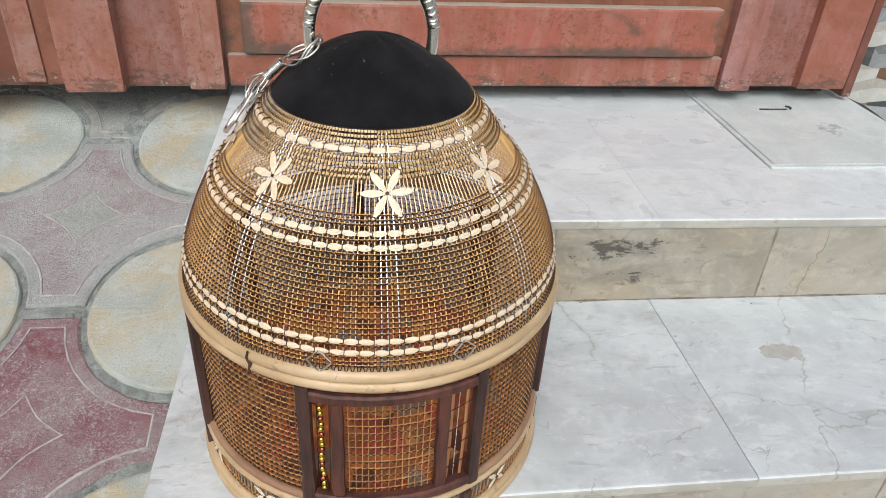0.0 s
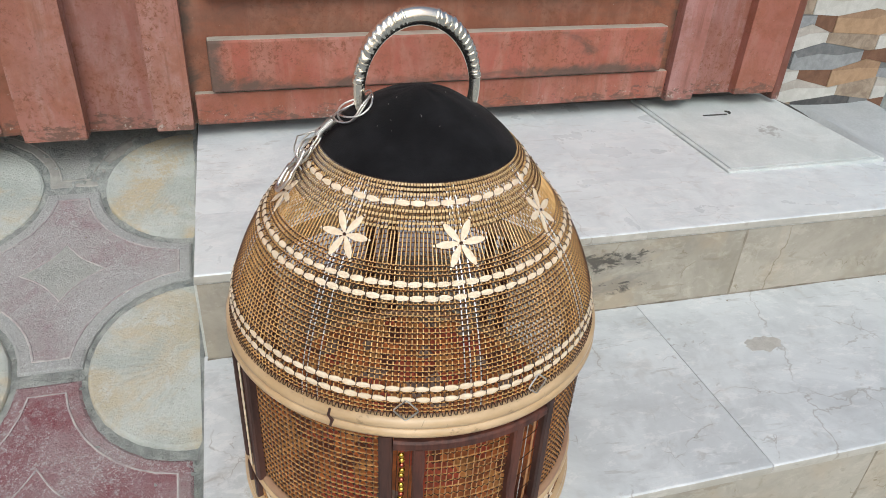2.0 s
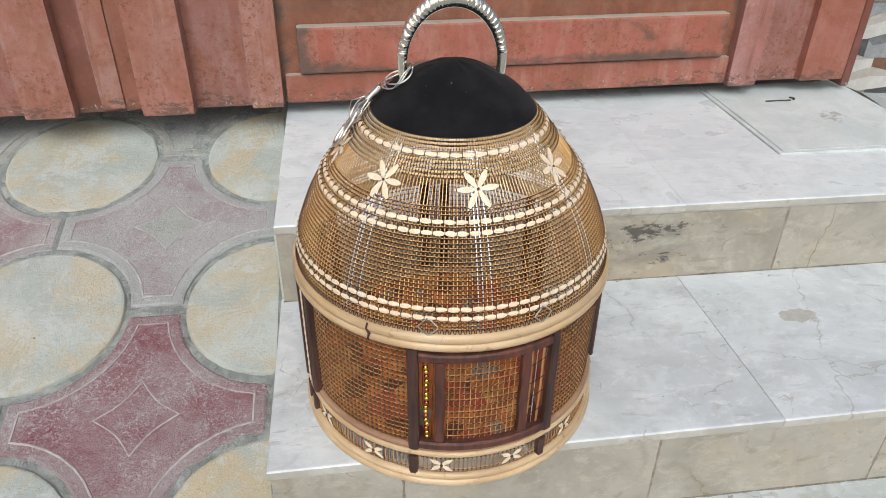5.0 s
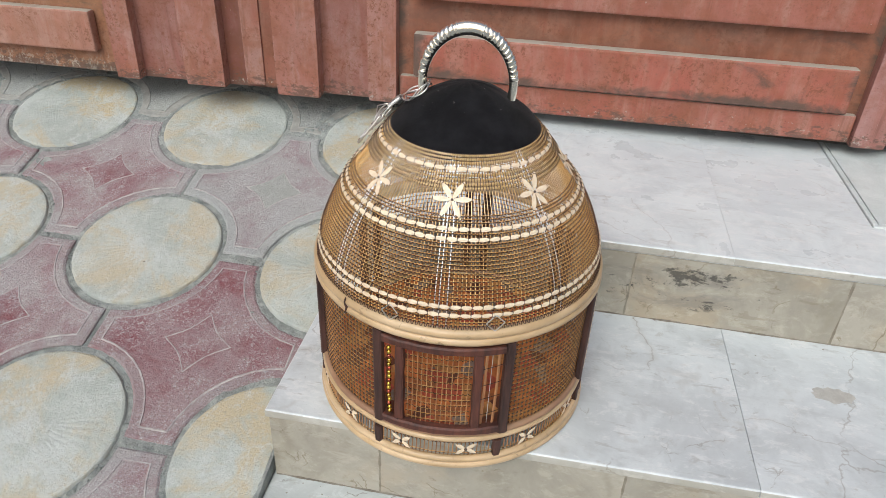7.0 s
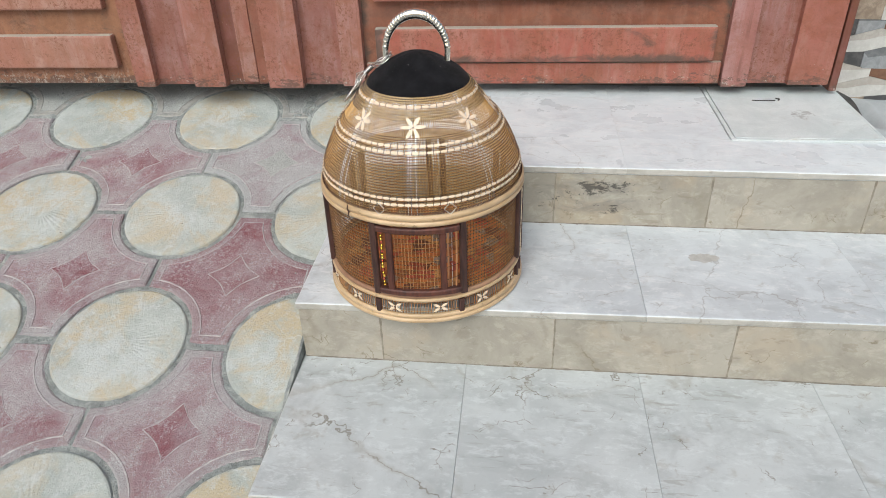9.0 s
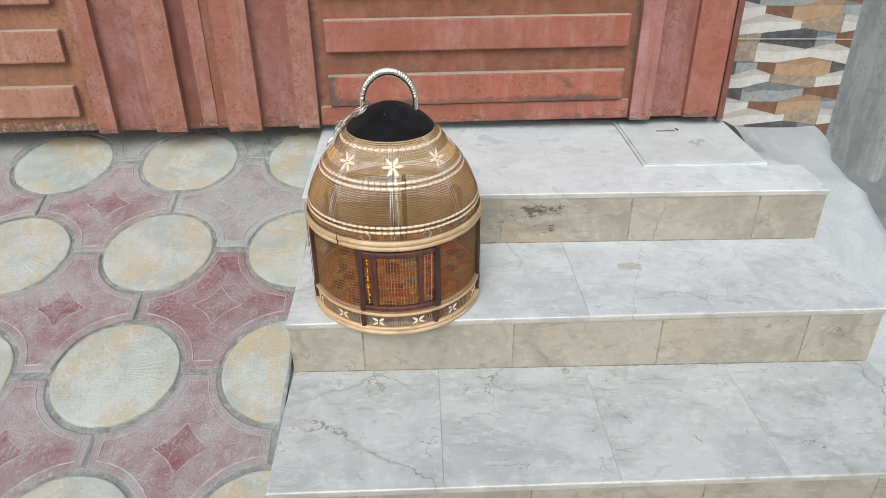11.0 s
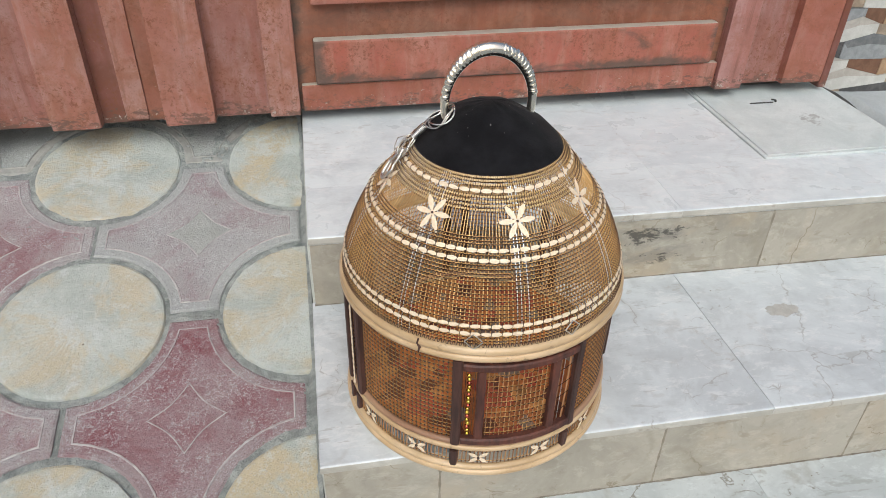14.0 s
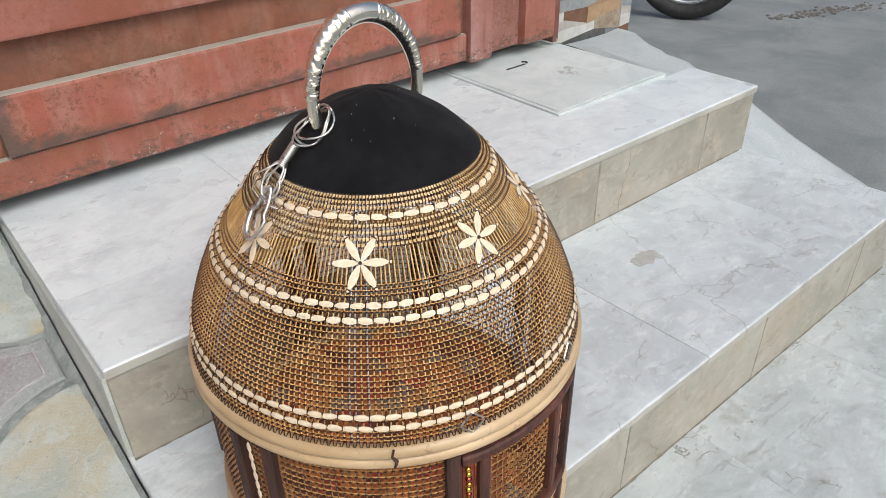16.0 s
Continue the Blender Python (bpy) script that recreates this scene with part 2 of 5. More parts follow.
def tile_round(name, tint):
    m, nt, b = material(name, 0.78)
    vec = place_of(nt, 9.0)
    tc = nt.nodes.new("ShaderNodeTexCoord")
    sep = nt.nodes.new("ShaderNodeSeparateXYZ")
    nt.links.new(tc.outputs["Object"], sep.inputs[0])
    ang = calc(nt, "ARCTAN2", sep.outputs["Y"], sep.outputs["X"])
    far = calc(nt, "SQRT", calc(nt, "ADD", calc(nt, "POWER", sep.outputs["X"], 2.0), calc(nt, "POWER", sep.outputs["Y"], 2.0)))
    col = blend(nt, band(nt, grain(nt, vec, 9, 6, 0.65), 0.35, 0.65), (0.380, 0.420, 0.393), (0.485, 0.528, 0.497))
    # ochre left in torn patches, drawn out along the rays
    rays = calc(nt, "SINE", calc(nt, "MULTIPLY", ang, 46.0))
    ring = calc(nt, "MULTIPLY", band(nt, far, 0.040, 0.055), band(nt, far, 0.100, 0.140, 1.0, 0.0))
    torn = calc(nt, "ADD", grain(nt, vec, 7.0, 8, 0.68, 0.5), calc(nt, "MULTIPLY", calc(nt, "MULTIPLY", rays, ring), 0.014))
    ochre = band(nt, torn, 0.490 - 0.12 * tint, 0.665 - 0.12 * tint)
    much = calc(nt, "MULTIPLY_ADD", chance(nt), 0.45, tint + 0.05)
    col = blend(nt, calc(nt, "MULTIPLY", ochre, much), col, blend(nt, grain(nt, vec, 20, 5), (0.53, 0.405, 0.235), (0.47, 0.425, 0.290)))
    pale = band(nt, grain(nt, vec, 11, 8, 0.80, 0.3), 0.51, 0.60)
    col = blend(nt, calc(nt, "MULTIPLY", pale, 0.7), col, (0.525, 0.565, 0.55))
    scuff = band(nt, grain(nt, vec, 100, 8, 0.8, 0.4), 0.52, 0.62)
    col = blend(nt, calc(nt, "MULTIPLY", scuff, 0.4), col, (0.56, 0.575, 0.555))
    dark = band(nt, grain(nt, vec, 120, 6, 0.78), 0.55, 0.66)
    col = blend(nt, calc(nt, "MULTIPLY", dark, 0.4), col, (0.24, 0.245, 0.215))
    # a pressed sunburst of fine rays round a scalloped ring
    edge = calc(nt, "MULTIPLY_ADD", calc(nt, "COSINE", calc(nt, "MULTIPLY", ang, 8.0)), 0.0035, 0.036)
    petal = band(nt, calc(nt, "ABSOLUTE", calc(nt, "SUBTRACT", far, edge)), 0.0008, 0.0026, 1.0, 0.0)
    kept = band(nt, grain(nt, vec, 7, 3), 0.42, 0.54)
    put(nt, b.inputs["Base Color"], blend(nt, calc(nt, "MULTIPLY", calc(nt, "MULTIPLY", petal, kept), 0.45), col, (0.55, 0.57, 0.52)))
    pressed = calc(nt, "MULTIPLY", calc(nt, "MULTIPLY", calc(nt, "MULTIPLY", rays, ring), band(nt, grain(nt, vec, 10, 4), 0.50, 0.62)), 0.14)
    relief(nt, b, calc(nt, "ADD", calc(nt, "ADD", pressed, calc(nt, "MULTIPLY", grain(nt, vec, 170, 5, 0.75), 1.2)), calc(nt, "MULTIPLY", grain(nt, vec, 45, 8, 0.80, 0.2), 1.2)), 0.65, 0.004)
    return m


TILE_REDS = (
    tile_red("red_cement_tile", (0.225, 0.062, 0.079), (0.265, 0.112, 0.129), (0.415, 0.372, 0.380), 0.45),
    tile_red("dusty_red_cement_tile", (0.275, 0.130, 0.148), (0.315, 0.194, 0.208), (0.445, 0.438, 0.440), 0.74),
    tile_red("faded_cement_tile", (0.300, 0.205, 0.220), (0.345, 0.282, 0.294), (0.435, 0.458, 0.455), 0.88),
    tile_red("grey_cement_tile", (0.315, 0.335, 0.315), (0.37, 0.39, 0.37), (0.43, 0.45, 0.43), 0.6))
TILE_BORDERS = (
    tile_red("red_tile_border", (0.242, 0.088, 0.104), (0.298, 0.172, 0.186), (0.395, 0.372, 0.377), 0.65),
    tile_red("dusty_tile_border", (0.298, 0.185, 0.200), (0.345, 0.280, 0.288), (0.412, 0.414, 0.413), 0.85),
    tile_red("faded_tile_border", (0.342, 0.345, 0.343), (0.385, 0.396, 0.392), (0.43, 0.455, 0.449), 0.95))
TILE_BORDER_GREY = tile_edge("tile_border_grey", (0.36, 0.36, 0.335), (0.29, 0.29, 0.27))
TILE_LINE = tile_edge("tile_pale_line", (0.48, 0.465, 0.46), (0.35, 0.315, 0.315))
TILE_ROUND = tile_round("round_cement_tile", 0.4)
TILE_OCHRE = tile_round("ochre_round_cement_tile", 0.55)


def gate_paint(name, base, other, pink, rust_col, grime=0.4, dark_rim=None, crusty=0.0, speckle=0.85):
    """Old red paint; an optional box (x0, x1, z0, z1) is darkened along its ends and lower edge, crusty adds lime at
    the foot.
    """
    m, nt, b = material(name, 0.5)
    vec = place_of(nt, 3.0)
    col = blend(nt, band(nt, grain(nt, vec, 3.5, 5, 0.65, 0.6), 0.35, 0.65), base, other)
    tall = place_of(nt, 3.0, (9, 9, 1.6))
    streak = band(nt, grain(nt, tall, 2.4, 6, 0.65, 0.5), 0.44, 0.66)
    col = blend(nt, calc(nt, "MULTIPLY", streak, 0.75), col, pink)
    thin = place_of(nt, 3.0, (30, 30, 1.3))
    run = calc(nt, "MULTIPLY", band(nt, grain(nt, thin, 1.6, 7, 0.7, 0.3), 0.54, 0.68), band(nt, grain(nt, vec, 5.0, 3), 0.42, 0.6))
    col = blend(nt, calc(nt, "MULTIPLY", run, 0.6), col, (0.17, 0.075, 0.048))
    mottle = band(nt, grain(nt, vec, 17, 6, 0.7, 0.6), 0.42, 0.64)
    col = blend(nt, calc(nt, "MULTIPLY", mottle, 0.6), col, rust_col)
    rust = band(nt, grain(nt, vec, 95, 8, 0.78, 0.3), 0.50, 0.60)
    where = band(nt, grain(nt, vec, 7.0, 7, 0.72), 0.42, 0.58)
    col = blend(nt, calc(nt, "MULTIPLY", calc(nt, "MULTIPLY", rust, where), speckle), col, (0.195, 0.072, 0.034))
    pock = calc(nt, "MULTIPLY", band(nt, grain(nt, vec, 130, 6, 0.75), 0.60, 0.66), band(nt, grain(nt, vec, 11.0, 5, 0.7), 0.50, 0.62))
    col = blend(nt, calc(nt, "MULTIPLY", pock, 0.8), col, (0.10, 0.045, 0.030))
    pale = calc(nt, "MULTIPLY", band(nt, grain(nt, vec, 150, 5, 0.75), 0.66, 0.71), band(nt, grain(nt, vec, 9.0, 4), 0.48, 0.62))
    col = blend(nt, calc(nt, "MULTIPLY", pale, 0.7), col, (0.52, 0.42, 0.37))
    dirt = band(nt, grain(nt, vec, 160, 6, 0.75), 0.52, 0.68)
    col = blend(nt, calc(nt, "MULTIPLY", dirt, 0.35), col, (0.15, 0.085, 0.060))
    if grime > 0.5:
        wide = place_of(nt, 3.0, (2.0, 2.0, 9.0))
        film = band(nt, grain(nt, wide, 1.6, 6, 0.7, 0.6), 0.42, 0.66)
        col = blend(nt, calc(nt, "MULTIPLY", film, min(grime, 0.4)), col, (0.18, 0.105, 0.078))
    cloud = band(nt, grain(nt, vec, 7.5, 7, 0.72, 0.5), 0.36, 0.68)
    col = blend(nt, calc(nt, "MULTIPLY", cloud, 0.35), col, tuple(0.62 * v for v in rust_col))
    # flaking at the foot of the sheets: bare grey metal, white crust and black pits
    where = nt.nodes.new("ShaderNodeTexCoord")
    foot = nt.nodes.new("ShaderNodeSeparateXYZ")
    nt.links.new(where.outputs["Object"], foot.inputs[0])
    bias = band(nt, foot.outputs["Z"], 0.185, 0.255, 0.17 + 0.10 * crusty, 0.0)
    flake = band(nt, calc(nt, "ADD", grain(nt, place_of(nt, 3.0, (0.6, 1, 1.3)), 48, 8, 0.78, 0.3), bias), 0.63, 0.70)
    col = blend(nt, calc(nt, "MULTIPLY", flake, 0.8), col, (0.115, 0.070, 0.052))
    crust = band(nt, calc(nt, "ADD", grain(nt, vec, 75, 6, 0.75, 0.3), calc(nt, "MULTIPLY", bias, 0.6)), 0.68, 0.73)
    col = blend(nt, calc(nt, "MULTIPLY", crust, 0.7), col, (0.44, 0.41, 0.37))
    if crusty:
        lime = calc(nt, "MULTIPLY", band(nt, grain(nt, place_of(nt, 3.0, (1, 1, 0.6)), 62, 8, 0.78, 0.4), 0.52, 0.62), band(nt, foot.outputs["Z"], 0.20, 0.25, crusty, 0.0))
        col = blend(nt, lime, col, (0.50, 0.455, 0.385))
    # patchy darkening along the box's ends and lower edge
    if dark_rim:
        x0, x1, z0, z1 = dark_rim
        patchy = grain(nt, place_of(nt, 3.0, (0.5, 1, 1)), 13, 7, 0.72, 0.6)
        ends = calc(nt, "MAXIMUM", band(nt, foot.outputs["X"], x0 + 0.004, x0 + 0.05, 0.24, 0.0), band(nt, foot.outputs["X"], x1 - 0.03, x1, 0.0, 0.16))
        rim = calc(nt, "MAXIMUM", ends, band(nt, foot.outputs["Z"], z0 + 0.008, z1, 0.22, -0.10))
        darkened = band(nt, calc(nt, "ADD", patchy, rim), 0.54, 0.78)
        col = blend(nt, calc(nt, "MULTIPLY", darkened, 0.85), col, (0.085, 0.066, 0.052))
    # dust lying on ledges
    geo = nt.nodes.new("ShaderNodeNewGeometry")
    sep = nt.nodes.new("ShaderNodeSeparateXYZ")
    nt.links.new(geo.outputs["Normal"], sep.inputs[0])
    dust = calc(nt, "MULTIPLY", band(nt, sep.outputs["Z"], 0.6, 0.9), band(nt, grain(nt, vec, 30, 4), 0.25, 0.5, 0.65, 1.0))
    col = blend(nt, calc(nt, "MULTIPLY", dust, 0.9), col, (0.40, 0.385, 0.33))
    put(nt, b.inputs["Base Color"], col)
    put(nt, b.inputs["Roughness"], band(nt, grain(nt, vec, 12, 4), 0.3, 0.7, 0.42, 0.68))
    relief(nt, b, calc(nt, "ADD", grain(nt, vec, 60, 5, 0.65), calc(nt, "MULTIPLY", grain(nt, vec, 6, 3), 2.0)), 0.3, 0.002)
    return m


PAINT = ((0.335, 0.128, 0.096), (0.365, 0.180, 0.150), (0.415, 0.262, 0.232), (0.285, 0.106, 0.055))
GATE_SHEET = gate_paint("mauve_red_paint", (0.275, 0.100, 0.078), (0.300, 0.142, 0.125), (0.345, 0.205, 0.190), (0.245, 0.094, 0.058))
GATE_SHADED = gate_paint("shaded_red_paint", (0.185, 0.060, 0.045), (0.215, 0.085, 0.070), (0.25, 0.125, 0.110), (0.165, 0.060, 0.034))
GATE_PANEL = gate_paint("pinkish_red_paint", (0.385, 0.172, 0.124), (0.415, 0.215, 0.165), (0.45, 0.285, 0.232), (0.34, 0.158, 0.100))
GATE_MAUVE = gate_paint("mauve_pink_paint", (0.345, 0.138, 0.118), (0.375, 0.185, 0.165), (0.42, 0.25, 0.235), (0.29, 0.115, 0.080), speckle=0.45)
GATE = gate_paint("red_oxide_paint", *PAINT)
PAINT_RIGHT = ((0.335, 0.100, 0.068), (0.36, 0.140, 0.108), (0.405, 0.215, 0.178), (0.28, 0.095, 0.050))
GATE_RIGHT = gate_paint("deep_red_oxide_paint", *PAINT_RIGHT, 0.5, speckle=0.45)
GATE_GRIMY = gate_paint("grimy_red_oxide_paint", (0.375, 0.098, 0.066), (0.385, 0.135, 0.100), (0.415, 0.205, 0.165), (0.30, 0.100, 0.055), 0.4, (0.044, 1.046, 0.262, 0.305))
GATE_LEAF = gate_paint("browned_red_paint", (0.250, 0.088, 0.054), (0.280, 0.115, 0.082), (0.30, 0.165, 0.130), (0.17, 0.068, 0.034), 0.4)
# back sheet of the right leaf, darker in patches at its left end and foot
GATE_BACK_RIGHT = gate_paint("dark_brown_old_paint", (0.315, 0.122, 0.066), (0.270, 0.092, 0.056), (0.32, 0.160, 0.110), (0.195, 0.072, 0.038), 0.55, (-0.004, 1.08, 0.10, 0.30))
GATE_BACK = gate_paint("orange_brown_old_paint", (0.36, 0.180, 0.098), (0.31, 0.132, 0.084), (0.38, 0.22, 0.155), (0.26, 0.12, 0.060), 0.45, (-3.5, -0.74, 0.10, 0.262), 0.75)


def stick(name, a, b_col, rough=0.45, scale=(60, 60, 8), bump=0.2, islands=True, spotty=0.0):
    """Wood, cane and straw: streaks along the local z, and a tone for each loose piece."""
    m, nt, b = material(name, rough)
    vec = place_of(nt, 5.0, scale)
    col = blend(nt, band(nt, grain(nt, vec, 1.0, 5, 0.6), 0.3, 0.7), a, b_col)
    if spotty:
        raw = place_of(nt)
        spot = band(nt, grain(nt, raw, 70, 5, 0.7, 0.5), 0.60, 0.70)
        col = blend(nt, calc(nt, "MULTIPLY", spot, spotty), col, tuple(0.35 * v for v in b_col))
        tint = band(nt, grain(nt, raw, 9, 4, 0.6), 0.40, 0.65)
        col = blend(nt, calc(nt, "MULTIPLY", tint, 0.4), col, tuple(0.7 * v for v in b_col))
    if islands:
        geo = nt.nodes.new("ShaderNodeNewGeometry")
        col = blend(nt, calc(nt, "MULTIPLY", geo.outputs["Random Per Island"], 0.5), col, tuple(0.6 * v for v in b_col))
    put(nt, b.inputs["Base Color"], col)
    relief(nt, b, grain(nt, vec, 2.0, 4), bump, 0.001)
    return m


BAMBOO = stick("golden_bamboo", (0.88, 0.590, 0.270), (0.59, 0.335, 0.125), 0.18)
CREAMY = stick("creamy_weave", (0.88, 0.665, 0.365), (0.62, 0.41, 0.18), 0.2)
THREAD = stick("dark_brown_thread", (0.085, 0.032, 0.016), (0.034, 0.013, 0.007), 0.33)
TWINE = stick("golden_brown_twine", (0.80, 0.505, 0.22), (0.46, 0.235, 0.085), 0.16)
TWINE_RED = stick("reddish_brown_twine", (0.70, 0.41, 0.165), (0.39, 0.185, 0.066), 0.16)
CANE = stick("pale_cane", (0.64, 0.475, 0.30), (0.51, 0.35, 0.19), 0.36, (14, 14, 50), 0.1, False, 0.55)
CANE_OLD = stick("brownish_cane", (0.40, 0.25, 0.15), (0.28, 0.15, 0.09), 0.45, (14, 14, 50), 0.1, False)
WOOD = stick("dark_wood", (0.080, 0.033, 0.024), (0.032, 0.014, 0.011), 0.62, (90, 90, 14), 0.5, False)
WOOD_RED = stick("reddish_dark_wood", (0.125, 0.040, 0.025), (0.045, 0.016, 0.012), 0.6, (90, 90, 14), 0.5, False)
BAMBOO_DARK = stick("brown_bamboo", (0.50, 0.27, 0.11), (0.30, 0.135, 0.05), 0.28)
STRAW = stick("ivory_straw", (0.86, 0.735, 0.56), (0.76, 0.60, 0.42), 0.45, (200, 200, 200), 0.15, False)


def metal(name, colour, rough):
    m, nt, b = material(name, rough, 1.0)
    put(nt, b.inputs["Base Color"], colour)
    vec = place_of(nt, 3.0)
    put(nt, b.inputs["Roughness"], band(nt, grain(nt, vec, 90, 4), 0.3, 0.7, rough * 0.7, rough * 1.6))
    return m


SILVER = metal("polished_nickel", (1.0, 0.955, 0.83), 0.17)
WIRE = metal("steel_wire", (0.74, 0.73, 0.70), 0.3)
DOME_WIRE = metal("greyed_steel_wire", (0.84, 0.84, 0.85), 0.38)


def velvet():
    m, nt, b = material("black_velvet", 0.9)
    vec = place_of(nt)
    put(nt, b.inputs["Base Color"], blend(nt, band(nt, grain(nt, vec, 25, 5, 0.6), 0.35, 0.7), (0.005, 0.005, 0.006), (0.012, 0.012, 0.014)))
    b.inputs["Specular IOR Level"].default_value = 0.15
    b.inputs["Sheen Weight"].default_value = 0.04
    relief(nt, b, grain(nt, vec, 600, 3, 0.7), 0.5, 0.001)
    return m


def rug():
    m, nt, b = material("patterned_cloth", 0.9)
    vec = place_of(nt)
    vor = nt.nodes.new("ShaderNodeTexVoronoi")
    vor.inputs["Scale"].default_value = 38.0
    nt.links.new(vec, vor.inputs["Vector"])
    hue = nt.nodes.new("ShaderNodeValToRGB")
    hue.color_ramp.interpolation = "CONSTANT"
    stops = ((0.0, (0.55, 0.17, 0.05)), (0.28, (0.40, 0.13, 0.045)), (0.46, (0.16, 0.05, 0.028)), (0.58, (0.44, 0.085, 0.045)), (0.76, (0.27, 0.20, 0.16)), (0.82, (0.56, 0.25, 0.08)))
    for k, (at, rgb) in enumerate(stops):
        e = hue.color_ramp.elements[k] if k < 2 else hue.color_ramp.elements.new(at)
        e.position, e.color = at, (*rgb, 1)
    sep = nt.nodes.new("ShaderNodeSeparateColor")
    nt.links.new(vor.outputs["Color"], sep.inputs[0])
    nt.links.new(sep.outputs[0], hue.inputs[0])
    put(nt, b.inputs["Base Color"], blend(nt, band(nt, grain(nt, vec, 60, 4), 0.4, 0.7, 0.0, 0.5), hue.outputs[0], (0.12, 0.06, 0.035)))
    relief(nt, b, grain(nt, vec, 300, 3), 0.4, 0.002)
    return m


VELVET = velvet()
RUG = rug()
GOLD_BEAD = metal("gold_bead", (0.85, 0.58, 0.10), 0.2)
RED_BEAD = metal("copper_red_bead", (0.55, 0.13, 0.08), 0.25)
RUBBER = cement("black_rubber", (0.012, 0.012, 0.013), (0.03, 0.03, 0.03), 30.0, 0.7, 0.3)
STEEL_DULL = metal("dull_steel", (0.45, 0.45, 0.46), 0.35)
# tones of the printed wall tiles; the last three are shaded copies
TILE_PRINTS = [cement("tile_print_" + n, a, c, 40.0, 0.7, 0.2) for n, a, c in (
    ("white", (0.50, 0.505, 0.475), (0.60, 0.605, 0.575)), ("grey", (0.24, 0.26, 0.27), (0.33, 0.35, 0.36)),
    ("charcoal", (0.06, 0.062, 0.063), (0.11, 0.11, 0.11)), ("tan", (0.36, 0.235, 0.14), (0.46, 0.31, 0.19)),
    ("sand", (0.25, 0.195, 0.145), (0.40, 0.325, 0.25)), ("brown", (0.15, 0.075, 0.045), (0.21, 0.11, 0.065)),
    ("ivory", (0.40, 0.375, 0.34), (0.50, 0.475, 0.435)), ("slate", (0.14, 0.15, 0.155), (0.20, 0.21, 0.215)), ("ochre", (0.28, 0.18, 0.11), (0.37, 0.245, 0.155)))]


# ---- mesh helpers ----
def mesh_object(name, bm, mats, smooth=False):
    me = bpy.data.meshes.new(name)
    bm.normal_update()
    bm.to_mesh(me)
    bm.free()
    for m in mats if isinstance(mats, (list, tuple)) else [mats]:
        me.materials.append(m)
    if smooth:
        me.polygons.foreach_set("use_smooth", [True] * len(me.polygons))
    return new(name, me)


def part(name, bm, mats, parent, label="", smooth=False):
    ob = mesh_object(name, bm, mats, smooth)
    ob.parent = parent
    if label:
        tagged(ob, label)
    return ob


def shared(name, me, parent, m=None):
    ob = new(name, me)
    ob.parent = parent
    if m is not None:
        ob.matrix_basis = m
    return ob


def thing(name, label, category, group="", kind=""):
    return tagged(new(name), label, category, group, kind)


def box(x0, x1, y0, y1, z0, z1, bevel=0.0, segments=2, bm=None):
    own = bm is None
    bm = bmesh.new() if own else bm
    made = bmesh.ops.create_cube(bm, size=1.0)
    for v in made["verts"]:
        v.co = Vector(((x0 + x1) / 2 + v.co.x * (x1 - x0), (y0 + y1) / 2 + v.co.y * (y1 - y0), (z0 + z1) / 2 + v.co.z * (z1 - z0)))
    if bevel:
        edges = {e for v in made["verts"] for e in v.link_edges}
        bmesh.ops.bevel(bm, geom=list(edges), offset=bevel, segments=segments, profile=0.6, affect="EDGES")
    return bm


def tube(points, radius, sides=8, closed=False, bm=None, caps=True, flat=1.0):
    """Sweeps a ring along points; radius is a number or one for each point."""
    bm = bm or bmesh.new()
    pts = [Vector(p) for p in points]
    n = len(pts)
    rad = radius if isinstance(radius, (list, tuple)) else [radius] * n
    rings, side = [], None
    for k in range(n):
        a, b = (pts[k - 1], pts[(k + 1) % n]) if closed else (pts[max(k - 1, 0)], pts[min(k + 1, n - 1)])
        way = (b - a).normalized()
        if side is None:
            side = way.orthogonal().normalized()
        side = (side - side.dot(way) * way).normalized()
        up = way.cross(side)
        rings.append([bm.verts.new(pts[k] + rad[k] * (math.cos(t) * side + flat * math.sin(t) * up)) for t in (2 * math.pi * j / sides for j in range(sides))])
    for k in range(n if closed else n - 1):
        r, s = rings[k], rings[(k + 1) % n]
        for j in range(sides):
            bm.faces.new((r[j], r[(j + 1) % sides], s[(j + 1) % sides], s[j]))
    if caps and not closed:
        bm.faces.new(rings[0][::-1])
        bm.faces.new(rings[-1])
    return bm


def extrude_outline(outline, z0, z1, bm=None):
    bm = bm or bmesh.new()
    low = [bm.verts.new((x, y, z0)) for x, y in outline]
    top = [bm.verts.new((x, y, z1)) for x, y in outline]
    n = len(outline)
    for k in range(n):
        bm.faces.new((low[k], low[(k + 1) % n], top[(k + 1) % n], top[k]))
    bm.faces.new(top)
    bm.faces.new(low[::-1])
    return bm


# ---- ground ----
RISE, TREAD, WIDE, GROUND = 0.155, 0.3945, 1.53, -0.31
bm = bmesh.new()
bmesh.ops.create_grid(bm, x_segments=2, y_segments=2, size=150)
ground = mesh_object("ground", bm, ROAD)
ground.location.z = GROUND
tagged(ground, "worn grey asphalt and concrete street surface", "street", kind="structure")

RAMP0, SLOPE = -0.134, 0.2595


def ramp_z(y):
    return RAMP0 + SLOPE * y


